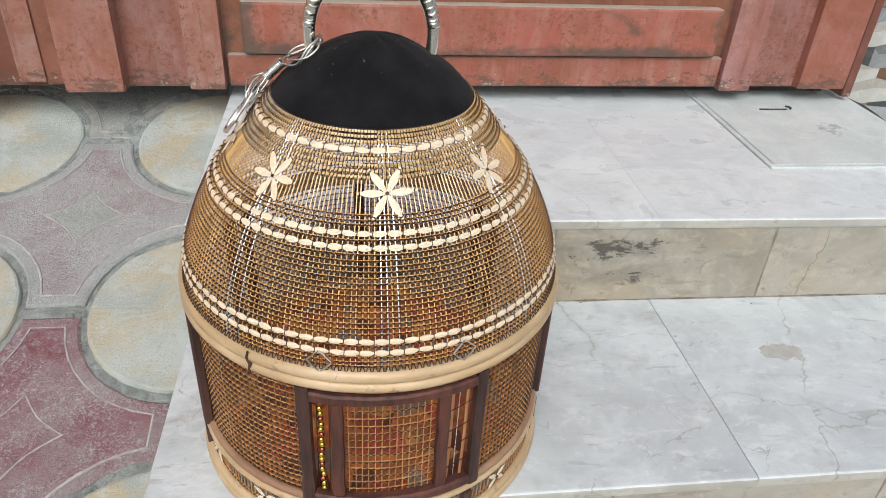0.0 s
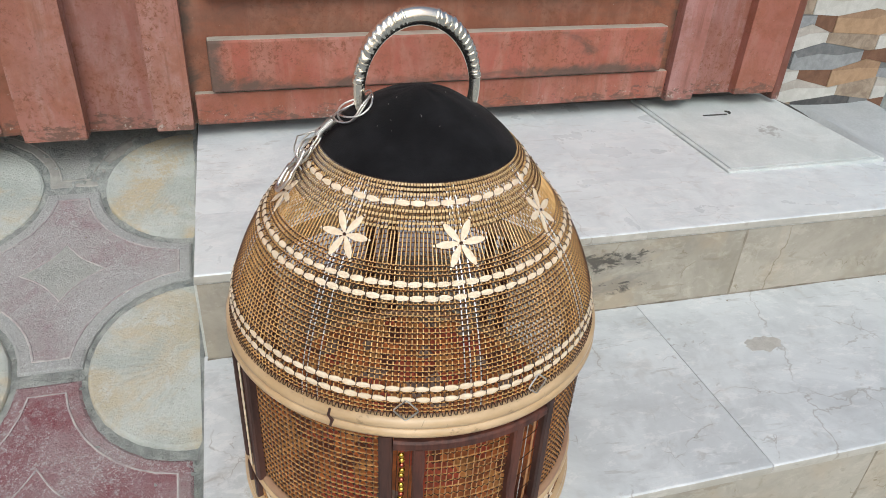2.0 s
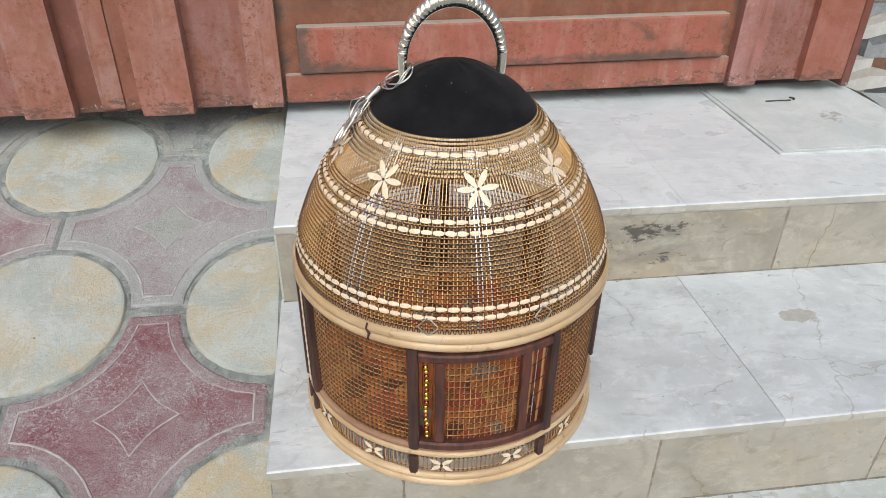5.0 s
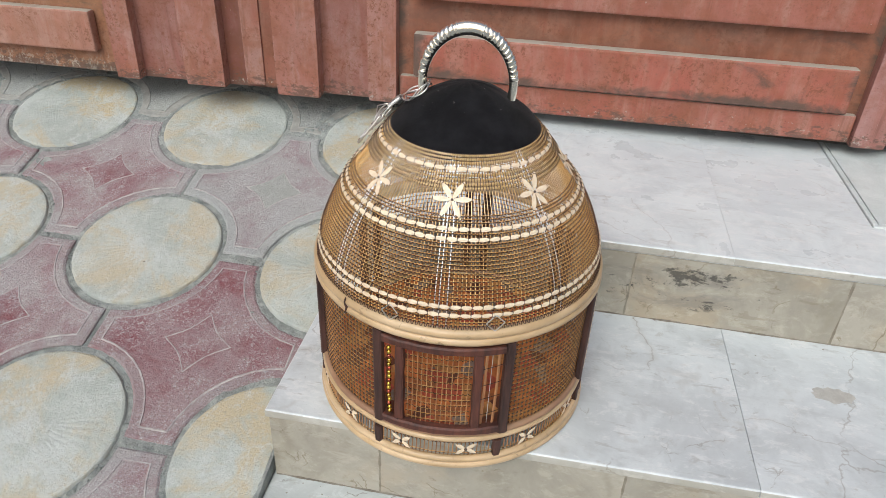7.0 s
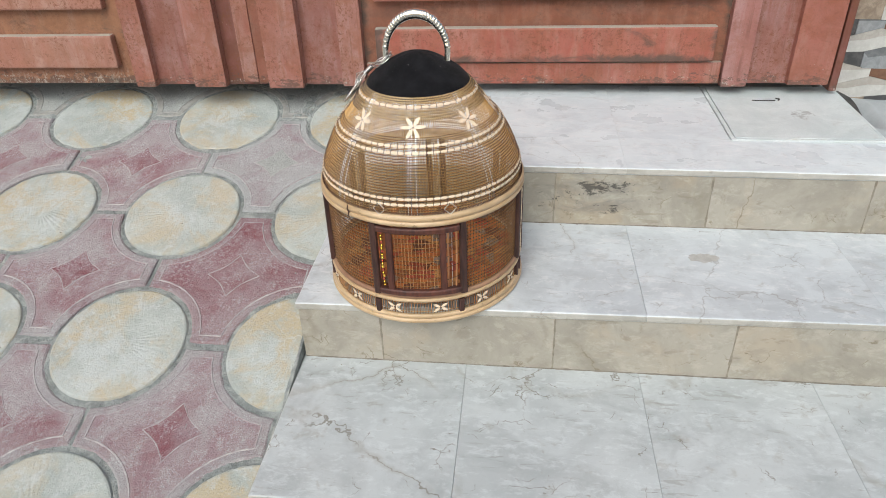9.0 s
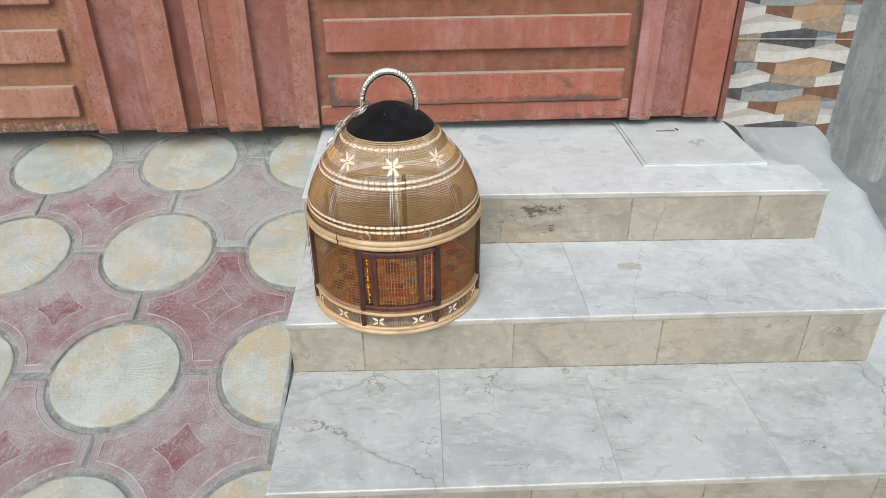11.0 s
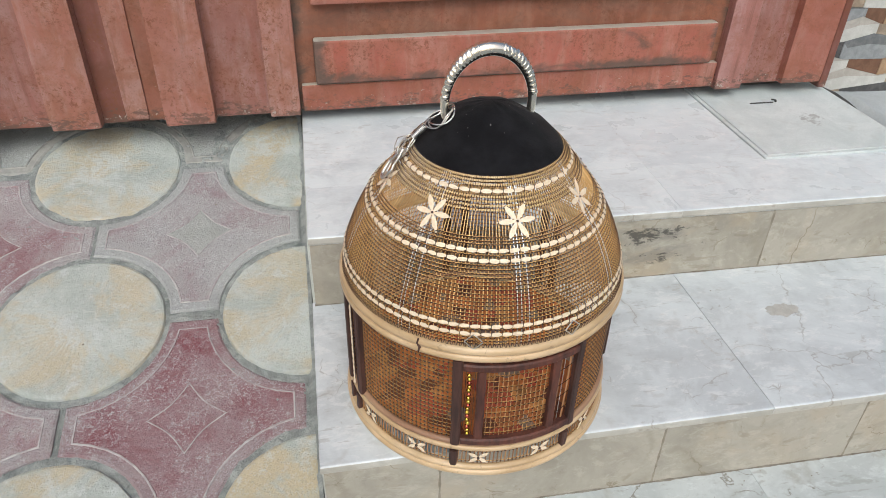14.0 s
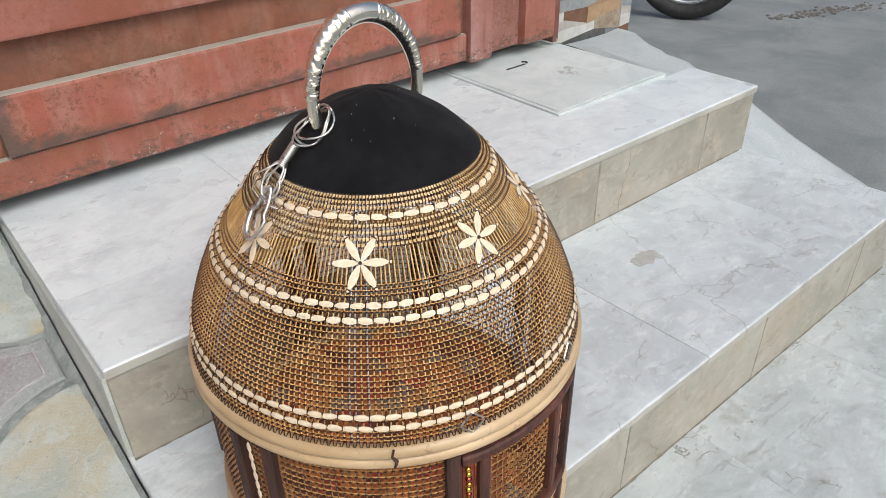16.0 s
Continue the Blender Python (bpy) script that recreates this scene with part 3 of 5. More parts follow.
# bed of the paved ramp, with a rough fillet against the steps
bm = bmesh.new()
NX, NY, EDGE = 260, 220, -0.0008
verts = []
for b in range(NY + 1):
    y = -0.70 + 2.0 * b / NY
    row = []
    for a in range(NX + 1):
        x = EDGE - 3.4 * (a / NX) ** 1.8
        z = ramp_z(min(y, 1.05)) - 0.0051 + 0.0010 * max(0.0, min(1.0, (y - 0.55) / 0.2)) + 0.0042 * noise.noise((x * 22, y * 22, 0.0)) + 0.0032 * noise.noise((x * 75, y * 75, 3.0))
        near = max(0.0, 1 - (EDGE - x) / 0.014)
        z += near**0.6 * (0.012 + 0.006 * noise.noise((x * 30, y * 22, 8.0)))
        row.append(bm.verts.new((x, y, z)))
    verts.append(row)
for ra, rb in zip(verts, verts[1:]):
    for a in range(NX):
        bm.faces.new((ra[a], rb[a], rb[a + 1], ra[a + 1]))
rim = [verts[0][0], verts[0][-1], verts[-1][-1], verts[-1][0]]
low = [bm.verts.new((v.co.x, v.co.y, -0.4)) for v in rim]
bm.faces.new([*verts[0], low[1], low[0]])
bm.faces.new([*[r[0] for r in verts][::-1], low[0], low[3]])
bm.faces.new([*verts[-1][::-1], low[3], low[2]])
bm.faces.new([*[r[-1] for r in verts], low[2], low[1]])
bm.faces.new(low)
bmesh.ops.recalc_face_normals(bm, faces=bm.faces[:])
pavement = tagged(mesh_object("pavement", bm, MORTAR), "sloping driveway bed of grey mortar under patterned tiles", "pavement", kind="structure")

# ---- stairs ----
bm = box(0.012, WIDE - 0.012, -TREAD + 0.019, 3.0, GROUND - 0.02, -RISE - 0.019)
box(0.012, WIDE - 0.012, 0.019, 3.0, -RISE - 0.02, -0.019, bm=bm)
box(0.012, 1.432, TREAD + 0.015, 3.0, -0.02, RISE - 0.019, bm=bm)
box(1.450, WIDE - 0.004, TREAD + 0.015, 0.575, -0.02, RISE - 0.019, bm=bm)
stairs = tagged(mesh_object("stairs", bm, PLASTER), "three low entrance steps clad in white and cream marble", "steps", kind="structure")


# both drops towards the back right are shaped to fit the camera's view
def lowest_fit(x, y):
    return 0.011 * x * max(0.0, min(1.0, (y + TREAD) / TREAD))


def middle_fit(x, y):
    return 0.010 * x * max(0.0, min(1.0, y / TREAD))


def slab(x0, x1, y0, y1, z0, z1, mat, name="marble_slab", nose=0.0):
    g = 0.00015 if mat is MARBLE_TREAD else 0.0004
    bm = box(x0 + g, x1 - g, y0, y1, z0, z1)
    if z1 > 0.05:
        # the top step is tilted a little to fit the camera's view
        for v in bm.verts:
            v.co.z += (0.007 - 0.009 * v.co.x) * (1 if v.co.z > 0.02 else 0)
    if nose and z1 < -0.1:
        # the lowest tread is lowered at its back right to fit the camera's view
        for v in bm.verts:
            v.co.z -= lowest_fit(v.co.x, v.co.y)
    elif nose and z1 < 0.05:
        for v in bm.verts:
            v.co.z -= middle_fit(v.co.x, v.co.y)
    if nose:
        bmesh.ops.subdivide_edges(bm, edges=[e for e in bm.edges if abs(e.verts[0].co.x - e.verts[1].co.x) > 0.05], cuts=36)
    edges = [e for e in bm.edges if nose and all(abs(v.co.y - y0) < 1e-5 for v in e.verts) and abs(e.verts[0].co.z - e.verts[1].co.z) < 0.01]
    if x0 < 0.01:
        edges += [e for e in bm.edges if nose and all(v.co.x < 0.01 and v.co.z > z1 - 0.002 for v in e.verts) and e not in edges]
    if edges:
        bmesh.ops.bevel(bm, geom=edges, offset=nose, segments=3, profile=0.6, affect="EDGES")
        for v in bm.verts:
            if v.co.y < y0 + nose * 1.2 and v.co.z > z0 + 0.004 - lowest_fit(v.co.x, v.co.y) * (z1 < -0.1):
                n = noise.noise((v.co.x * 34, y0 * 9, 1.0)) + 0.6 * noise.noise((v.co.x * 110, y0 * 9, 6.0))
                chip = max(0.0, noise.noise((v.co.x * 16, y0 * 5, 11.0)) - 0.3)
                v.co.y += 0.0005 * n + 0.0050 * chip
                v.co.z -= 0.0003 * n + 0.0030 * chip
    bm.normal_update()
    # forward faces of the nosing take the darker, browner edge marble
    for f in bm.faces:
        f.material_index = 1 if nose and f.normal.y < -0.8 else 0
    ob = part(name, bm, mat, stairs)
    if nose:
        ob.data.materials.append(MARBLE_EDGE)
    return ob


def treads(z, y0, y1, cuts, nose=0.005, mat=MARBLE_TREAD):
    for a, b in zip(cuts, cuts[1:]):
        slab(a, b, y0, y1, z - 0.018, z + random.uniform(-0.0005, 0.0005), mat, nose=nose)


def risers(y, z0, z1, cuts, stained=()):
    for k, (a, b) in enumerate(zip(cuts, cuts[1:])):
        slab(a + 0.0008, b - 0.0008, y, y + 0.014, z0, z1, MARBLE_STAINED if k in stained else MARBLE_RISER, "riser_slab")


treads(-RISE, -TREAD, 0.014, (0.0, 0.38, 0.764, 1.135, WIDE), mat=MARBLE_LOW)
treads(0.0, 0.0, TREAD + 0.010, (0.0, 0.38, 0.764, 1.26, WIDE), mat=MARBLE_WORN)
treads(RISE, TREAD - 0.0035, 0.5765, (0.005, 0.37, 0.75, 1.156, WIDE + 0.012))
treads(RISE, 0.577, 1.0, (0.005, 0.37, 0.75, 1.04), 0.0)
risers(-TREAD + 0.004, GROUND, -RISE - 0.0183, (0.004, 0.19, 0.57, 0.95, 1.335, WIDE - 0.004))
risers(0.004, -RISE - 0.0170, -0.0183, (0.004, 0.189, 0.574, 0.955, 1.335, WIDE - 0.004))
risers(TREAD, -0.0160, RISE - 0.0186, (0.006, 0.19, 0.579, 0.962, 1.34, WIDE + 0.008), (1, 2))
GROUT = cement("brown_grout", (0.25, 0.22, 0.17), (0.36, 0.33, 0.27), 40.0, 0.9, 0.6)
# a worn scar in the marble of the middle step
outline = [(0.929 + 0.036 * math.cos(a) * (1 + 0.45 * noise.noise((math.cos(a) * 2, math.sin(a) * 2, 5.0))), 0.243 + 0.018 * math.sin(a) * (1 + 0.7 * noise.noise((math.cos(a) * 3, math.sin(a) * 3, 2.0)))) for a in np.linspace(0, 2 * math.pi, 26, endpoint=False)]
part("worn_scar", extrude_outline(outline, -0.0055, -0.0041), cement("scar_mortar", (0.475, 0.47, 0.44), (0.57, 0.565, 0.535), 60.0, 0.7, 0.5), stairs, "rough beige mortar scar")
# dirty grout in the joints of the risers
for y, z0, z1, cuts in ((-TREAD + 0.004, GROUND, -RISE - 0.0183, (0.19, 0.57, 0.95, 1.335)), (0.004, -RISE - 0.0170, -0.0183, (0.189, 0.574, 0.955, 1.335)), (TREAD, -0.0160, RISE - 0.0186, (0.19, 0.579, 0.962, 1.34))):
    for x in cuts:
        bm = bmesh.new()
        rows = []
        for z in np.linspace(z0, z1 + (0.004 if y == TREAD else 0), 24):
            w = 0.0027 + 0.0022 * noise.noise((x * 9, z * 60, y))
            front = y - 0.0005 + 0.0003 * noise.noise((x, z * 90, 3.0))
            rows.append([bm.verts.new((x - w, front + 0.0007, z)), bm.verts.new((x, front, z)), bm.verts.new((x + w, front + 0.0007, z)), bm.verts.new((x, y + 0.012, z))])
        for a, b in zip(rows, rows[1:]):
            for k in range(4):
                bm.faces.new((a[k], a[(k + 1) % 4], b[(k + 1) % 4], b[k]))
        bm.faces.new(rows[0][::-1])
        bm.faces.new(rows[-1])
        part("grout_joint", bm, GROUT, stairs)
# earth and old grout gathered in the corners of the steps
EARTH = cement("brown_step_dirt", (0.19, 0.165, 0.13), (0.36, 0.33, 0.28), 30.0, 0.95, 0.8)
for y, z in ((0.004, -RISE), (TREAD, 0.0)):
    pts, rad = [], []
    for x in np.linspace(0.006, WIDE - 0.01, 260):
        pts.append((x, y - 0.0004, z + 0.0004 - (lowest_fit(x, y) if z < -0.1 else middle_fit(x, y))))
        rad.append(max(0.0004, 0.0019 + 0.0024 * noise.noise((x * 19, y * 30, 2.0)) + 0.0014 * noise.noise((x * 90, z * 30, 5.0))))
    tagged(part("corner_dirt", tube(pts, rad, 6), EARTH, stairs), kind="stuff")
# cement on the flanks of the steps
part("side_plaster", box(0.002, 0.012, -TREAD + 0.002, 3.0, GROUND - 0.02, -RISE - 0.0185), PLASTER, stairs)
part("side_plaster", box(0.002, 0.012, 0.0185, 3.0, -RISE - 0.017, -0.0185), PLASTER, stairs)
part("side_plaster", box(0.002, 0.012, TREAD + 0.0145, 3.0, -0.017, RISE - 0.0185), FLANK, stairs)

# ---- steel lid in the top step ----
LIDZ = RISE - 0.0035
lid = thing("manhole_cover", "grey painted steel inspection cover set in the marble step", "cover")
part("frame_bed", box(1.042, 1.434, 0.578, 1.0, LIDZ - 0.018, LIDZ - 0.0015), MORTAR, lid)
bm = bmesh.new()
for x0, x1, y0, y1 in ((1.0415, 1.434, 0.5775, 0.5875), (1.0415, 1.0525, 0.588, 0.995), (1.426, 1.434, 0.588, 0.995)):
    box(x0, x1, y0, y1, LIDZ - 0.0038, LIDZ + 0.0050, 0.001, 1, bm)
part("rim", bm, LID, lid)
bm = box(1.0540, 1.424, 0.5888, 0.99, LIDZ - 0.0038, LIDZ + 0.006, 0.001, 2)
part("plate", bm, LID, lid)
part("lifting_slot", box(1.165, 1.232, 0.862, 0.867, LIDZ + 0.0062, LIDZ + 0.0085, 0.001, 1), GAP, lid, "dark lifting slot")
bm = tube([(1.235 + 0.01 * math.sin(t), 0.874 + 0.008 * math.cos(t), LIDZ + 0.0075) for t in np.linspace(0.2, 2.6, 8)], 0.0025, 6)
part("lifting_hook", bm, GAP, lid)

# ---- concrete apron beside the steps ----
bm = bmesh.new()
rows = []
ACROSS = (0, 0.02, 0.045, 0.07, 0.10, 0.16, 0.24, 0.34, 0.46, 0.58, 0.68, 0.76, 0.82, 0.87, 0.92, 0.96, 1.0)
for y in np.linspace(-0.75, 1.6, 72):
    zin = float(np.interp(y, (-0.75, -0.45, 0.0, 0.387, 0.55, 0.59, 0.8, 0.9, 1.6), (-0.307, -0.295, -0.175, -0.025, 0.06, 0.100, 0.105, 0.105, 0.106)))
    out = float(np.interp(y, (-0.75, -0.3, 0.3, 0.6, 0.85, 0.95, 1.6), (1.75, 1.92, 1.88, 1.84, 1.81, 1.89, 1.89)))
    x0 = 1.437 if y > 0.575 else 1.522
    far = float(np.interp(y, (0.66, 0.86), (0.0, 1.0)))
    ridge = float(np.interp(y, (0.575, 0.60, 0.90, 1.0), (0.0, 0.049, 0.049, 0.014)))
    split = float(np.interp(y, (0.70, 0.80, 0.90, 0.97), (0.0, 1.0, 0.75, 0.25)))
    row = []
    for u in ACROSS:
        edge = 0.72 + 0.12 * far
        w = max(0.0, (u - edge) / (1 - edge))
        # a rounded lip at the outer edge, and a crack along the steel lid
        z = zin - 0.02 * u * (1 - far) + 0.005 * far * math.exp(-(((u - 0.80) / 0.09) ** 2))
        z += ridge * math.exp(-((u / 0.30) ** 2)) - split * 0.13 * max(0.0, 1 - u / 0.13) ** 0.3
        z += 0.004 * noise.noise((u * 3, y * 6, 0.0)) - (zin + 0.005 - GROUND) * w * w * (3 - 2 * w)
        row.append(bm.verts.new((x0 + (out + 0.12 * w - x0) * u, y, max(z, GROUND - 0.01))))
    rows.append(row)
for a, b in zip(rows, rows[1:]):
    for k in range(len(ACROSS) - 1):
        bm.faces.new((a[k], a[k + 1], b[k + 1], b[k]))
bm.normal_update()
bmesh.ops.solidify(bm, geom=bm.faces[:], thickness=0.02)
tagged(mesh_object("concrete_apron", bm, APRON, True), "smooth light grey concrete fillet sloping beside the steps", "concrete", kind="structure")

# dark fill in place of the shade inside the crack by the lid
part("crack_shade", extrude_outline([(1.4375, 0.735), (1.450, 0.80), (1.463, 0.87), (1.467, 0.93), (1.452, 0.985), (1.4375, 0.985)], 0.05, 0.1465), GAP, stairs, "dark fill standing in for shade in the crack beside the lid")

# ---- house behind the gate, with an unseen wall, roof and floor added ----
# never in view: added to block the sky behind the gate's lower gap
tagged(mesh_object("added_wall_north", box(-3.6, 1.9, 2.4, 2.6, -0.4, 3.2), HOUSE), "unseen plaster wall added behind the gate to keep its gap dark", "wall", kind="structure")
tagged(mesh_object("ceiling", box(-3.6, 1.9, 0.98, 2.4, 2.7, 2.85), HOUSE), "unseen roof slab added behind the gate to keep its gap dark", "ceiling", kind="structure")
tagged(mesh_object("floor", box(-3.4, -0.005, 1.3, 2.4, -0.3, ramp_z(1.05) - 0.01), PLASTER), "unseen floor added behind the gate", "floor", kind="structure")
wall_east = tagged(mesh_object("wall_east", box(1.402, 1.862, 1.032, 2.4, -0.4, 3.2), HOUSE), "corner pillar of the house beside the gate", "wall", kind="structure")

# printed wall tiles on the pillar: slanted boxes, each with a long face and a short end
PITCH = 0.048
W, G, C, T, S, B, W2, G2, T2 = TILE_PRINTS
# darker copies of white, grey and tan: the boxes' printed shading
PRINT_SHADE = {W: W2, G: G2, T: T2}
COURSES = []


def course(blocks, zigzag):
    """One row of blocks: where each ends along the wall, and the zigzag line under the row."""
    COURSES.append((blocks, zigzag))


course(((0.142, S), (0.338, C), (0.403, G), (0.46, B)), ((0, -0.01), (0.14, 0.01), (0.34, -0.01), (0.46, 0.01)))
course(((0.282, W), (0.410, S), (0.46, W)), ((0, -0.005), (0.082, 0.003), (0.28, 0.021), (0.41, 0.003), (0.46, 0.008)))
course(((0.138, W), (0.246, B), (0.403, T), (0.46, G)), ((0, -0.012), (0.142, 0.024), (0.25, -0.003), (0.41, 0.020), (0.46, 0.012)))
course(((0.105, C), (0.330, G), (0.46, B)), ((0, 0.030), (0.12, 0.001), (0.246, -0.002), (0.35, 0.024), (0.46, 0.003)))
course(((0.195, W), (0.366, S), (0.46, W)), ((0, 0.002), (0.10, 0.004), (0.188, 0.025), (0.345, -0.001), (0.46, 0.010)))
course(((0.065, C), (0.142, G), (0.207, B), (0.408, T), (0.46, C)), ((0, -0.012), (0.135, 0.026), (0.20, 0.003), (0.365, -0.007), (0.46, 0.014)))
course(((0.126, S), (0.295, W), (0.46, W)), ((0, 0.006), (0.128, 0.002), (0.207, -0.003), (0.324, 0.015), (0.41, -0.001), (0.46, -0.012)))
course(((0.133, S), (0.330, C), (0.400, G), (0.46, B)), ((0, -0.015), (0.14, 0.021), (0.30, -0.004), (0.40, 0.015), (0.46, -0.005)))
course(((0.265, W), (0.410, S), (0.46, W)), ((0, -0.004), (0.135, 0.006), (0.283, 0.019), (0.40, 0.0), (0.46, 0.010)))
course(((0.130, W), (0.226, B), (0.397, T), (0.46, G)), ((0, -0.020), (0.134, 0.023), (0.264, -0.004), (0.40, 0.020), (0.46, 0.010)))


def blocks_of(row):
    return COURSES[row if row < 10 else 3 + (row - 3) % 7]


def under_row(row, x):
    """Height of the zigzag line under a row."""
    line = blocks_of(row)[1]
    return 0.064 + row * PITCH + float(np.interp(x, [q for q, _ in line], [h for _, h in line]))


for row in range(48):
    start = 0.002
    breaks = sorted({q for r in (row, row + 1) for q, _ in blocks_of(r)[1]})
    for end, mat in blocks_of(row)[0]:
        c, d = start + 0.0003, end - 0.0003
        start = end
        inner = [q for q in breaks if c + 0.001 < q < d - 0.001]
        base = [(q, under_row(row, q)) for q in (c, *inner, d)]
        top = [(q, under_row(row + 1, q) - 0.0006) for q in (c, *inner, d)]
        pieces = [(base, top, mat)]
        if mat in PRINT_SHADE:
            # the printed boxes carry a darker, shaded tone along their upper edge
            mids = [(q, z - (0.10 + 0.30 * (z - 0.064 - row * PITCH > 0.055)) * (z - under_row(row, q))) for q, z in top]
            pieces = [(base, [(q, z - 0.0001) for q, z in mids], mat), ([(q, z + 0.0001) for q, z in mids], top, PRINT_SHADE[mat])]
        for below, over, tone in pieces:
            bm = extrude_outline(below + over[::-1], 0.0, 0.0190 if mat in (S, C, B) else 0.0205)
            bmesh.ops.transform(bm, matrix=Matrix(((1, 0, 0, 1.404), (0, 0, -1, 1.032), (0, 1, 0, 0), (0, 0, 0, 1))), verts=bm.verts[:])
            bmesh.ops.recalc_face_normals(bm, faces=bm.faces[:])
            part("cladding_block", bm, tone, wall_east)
# a pale cord drawn across the cladding
cord = mesh_object("cord", tube([(1.405, 1.008, 0.436), (1.54, 1.006, 0.434), (1.70, 1.006, 0.4315), (1.863, 1.009, 0.427)], 0.0016, 6), TILE_PRINTS[0])
tagged(cord, "thin pale cord stretched across the printed wall tiles", "cord")

# rough concrete post further up the street
post = mesh_object("concrete_post", box(-0.05, 0.62, 0.0, 0.3, -0.4, 3.0, 0.02, 2), ROUGHCAST)
post.matrix_basis = pose(2.42, 1.42, 0, 0, 0, 37)
tagged(post, "rough weathered grey concrete pillar by the street", "pillar", kind="structure")

# ---- gate ----
gate = thing("metal_gate", "red oxide painted sheet metal gate with raised bars and panels", "gate")
gate.matrix_basis = pose(0, 0.872, 0, 0, 0, 1.1)
GB, GT = 0.188, 2.35


def gate_part(name, x0, x1, y0, y1, z0, z1, bevel=0.004, mat=None):
    return part(name, box(x0, x1, y0, y1, z0, z1, bevel, 2), mat or GATE, gate)


def gate_bar(x0, x1, front, back, z0, mat=None, slant=0.0012):
    """A folded sheet bar: flat front, sloping sides."""
    ring = ((x0, front), (x1, front), (x1 + slant, back), (x0 - slant * 0.4, back))
    bm = bmesh.new()
    hoops_ = []
    for z in (z0, *np.linspace(z0 + 0.03, 0.75, 7), GT):
        hoops_.append([bm.verts.new((x + 0.0012 * noise.noise((x * 40, z * 6, 1.0)), y + 0.001 * noise.noise((x * 30, z * 7, 4.0)), z)) for x, y in ring])
    for a, b in zip(hoops_, hoops_[1:]):
        for k in range(4):
            bm.faces.new((a[k], a[(k + 1) % 4], b[(k + 1) % 4], b[k]))
    bm.faces.new(hoops_[0][::-1])
    bm.faces.new(hoops_[-1])
    long = [e for e in bm.edges if abs(e.verts[0].co.z - e.verts[1].co.z) > 0.02 and all(v.co.y < (front + back) / 2 for v in e.verts)]
    bmesh.ops.bevel(bm, geom=long, offset=0.004, segments=2, profile=0.5, affect="EDGES")
    bmesh.ops.recalc_face_normals(bm, faces=bm.faces[:])
    return part("bar", bm, mat or GATE, gate)


gate_part("sheet", -3.4, -0.742, 0.040, 0.046, GB + 0.002, GT, 0.001, GATE_BACK)
# recessed sheets are darker than the bars, so the bar edges stand out
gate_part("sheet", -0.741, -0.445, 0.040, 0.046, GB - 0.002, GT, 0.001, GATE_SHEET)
# narrow recess between two bars, its shade put into the colour
gate_part("sheet", -0.444, -0.318, 0.040, 0.046, GB - 0.002, GT, 0.001, GATE_SHADED)
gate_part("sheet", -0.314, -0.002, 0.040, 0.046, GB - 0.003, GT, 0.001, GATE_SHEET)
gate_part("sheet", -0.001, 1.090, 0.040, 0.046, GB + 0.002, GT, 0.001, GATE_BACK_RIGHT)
gate_part("sheet", 1.091, 1.380, 0.034, 0.046, GB + 0.001, GT, 0.001, GATE_SHEET)
for x0, x1, y0, z0 in ((-0.738, -0.675, 0.010, 0.0), (-0.546, -0.443, 0.010, -0.001), (-0.386, -0.338, 0.018, 0.012), (-0.301, -0.191, 0.003, -0.003), (-0.066, 0.004, 0.010, 0.001), (1.079, 1.153, 0.012, -0.002), (1.270, 1.386, 0.010, 0.004)):
    gate_bar(x0, x1, y0, 0.0395, GB + z0, GATE_MAUVE if 1.0 < x0 < 1.2 else GATE_RIGHT if x0 > 1.2 else GATE)
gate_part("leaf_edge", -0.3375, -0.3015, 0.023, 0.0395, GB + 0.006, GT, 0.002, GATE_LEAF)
for k in range(12):
    z = 0.262 + 0.181 * k
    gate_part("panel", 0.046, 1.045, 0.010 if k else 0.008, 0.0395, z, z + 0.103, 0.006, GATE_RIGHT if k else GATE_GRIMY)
    z = 0.248 + 0.181 * k
    gate_part("panel", -1.95, -0.785, 0.010, 0.0395, z, z + 0.103, 0.006, GATE_PANEL)
    gate_part("panel", -3.35, -2.05, 0.010, 0.0395, z, z + 0.103, 0.006, GATE_PANEL)
gate_part("bottom_rail", 0.012, 1.074, 0.0205, 0.0395, GB + 0.004, 0.2575, 0.004, GATE_RIGHT)
# dark colour here stands in for the shadow at the gate's right edge
gate_part("post", 1.396, 1.418, 0.020, 0.09, GB - 0.02, GT, 0.004, GATE_SHADED)

# ---- bird cage ----
CX, CY = 0.277, 0.163
cage = thing("bird_cage", "domed bamboo bird cage woven with dark thread, black velvet cap", "bird cage")
cage.location = (CX, CY, 0.0)

PROFILE = ((0.255, 0.2120), (0.278, 0.2105), (0.305, 0.2040), (0.340, 0.1895), (0.370, 0.1725), (0.392, 0.1555), (0.412, 0.1395), (0.435, 0.1215), (0.456, 0.1035), (0.464, 0.0955))


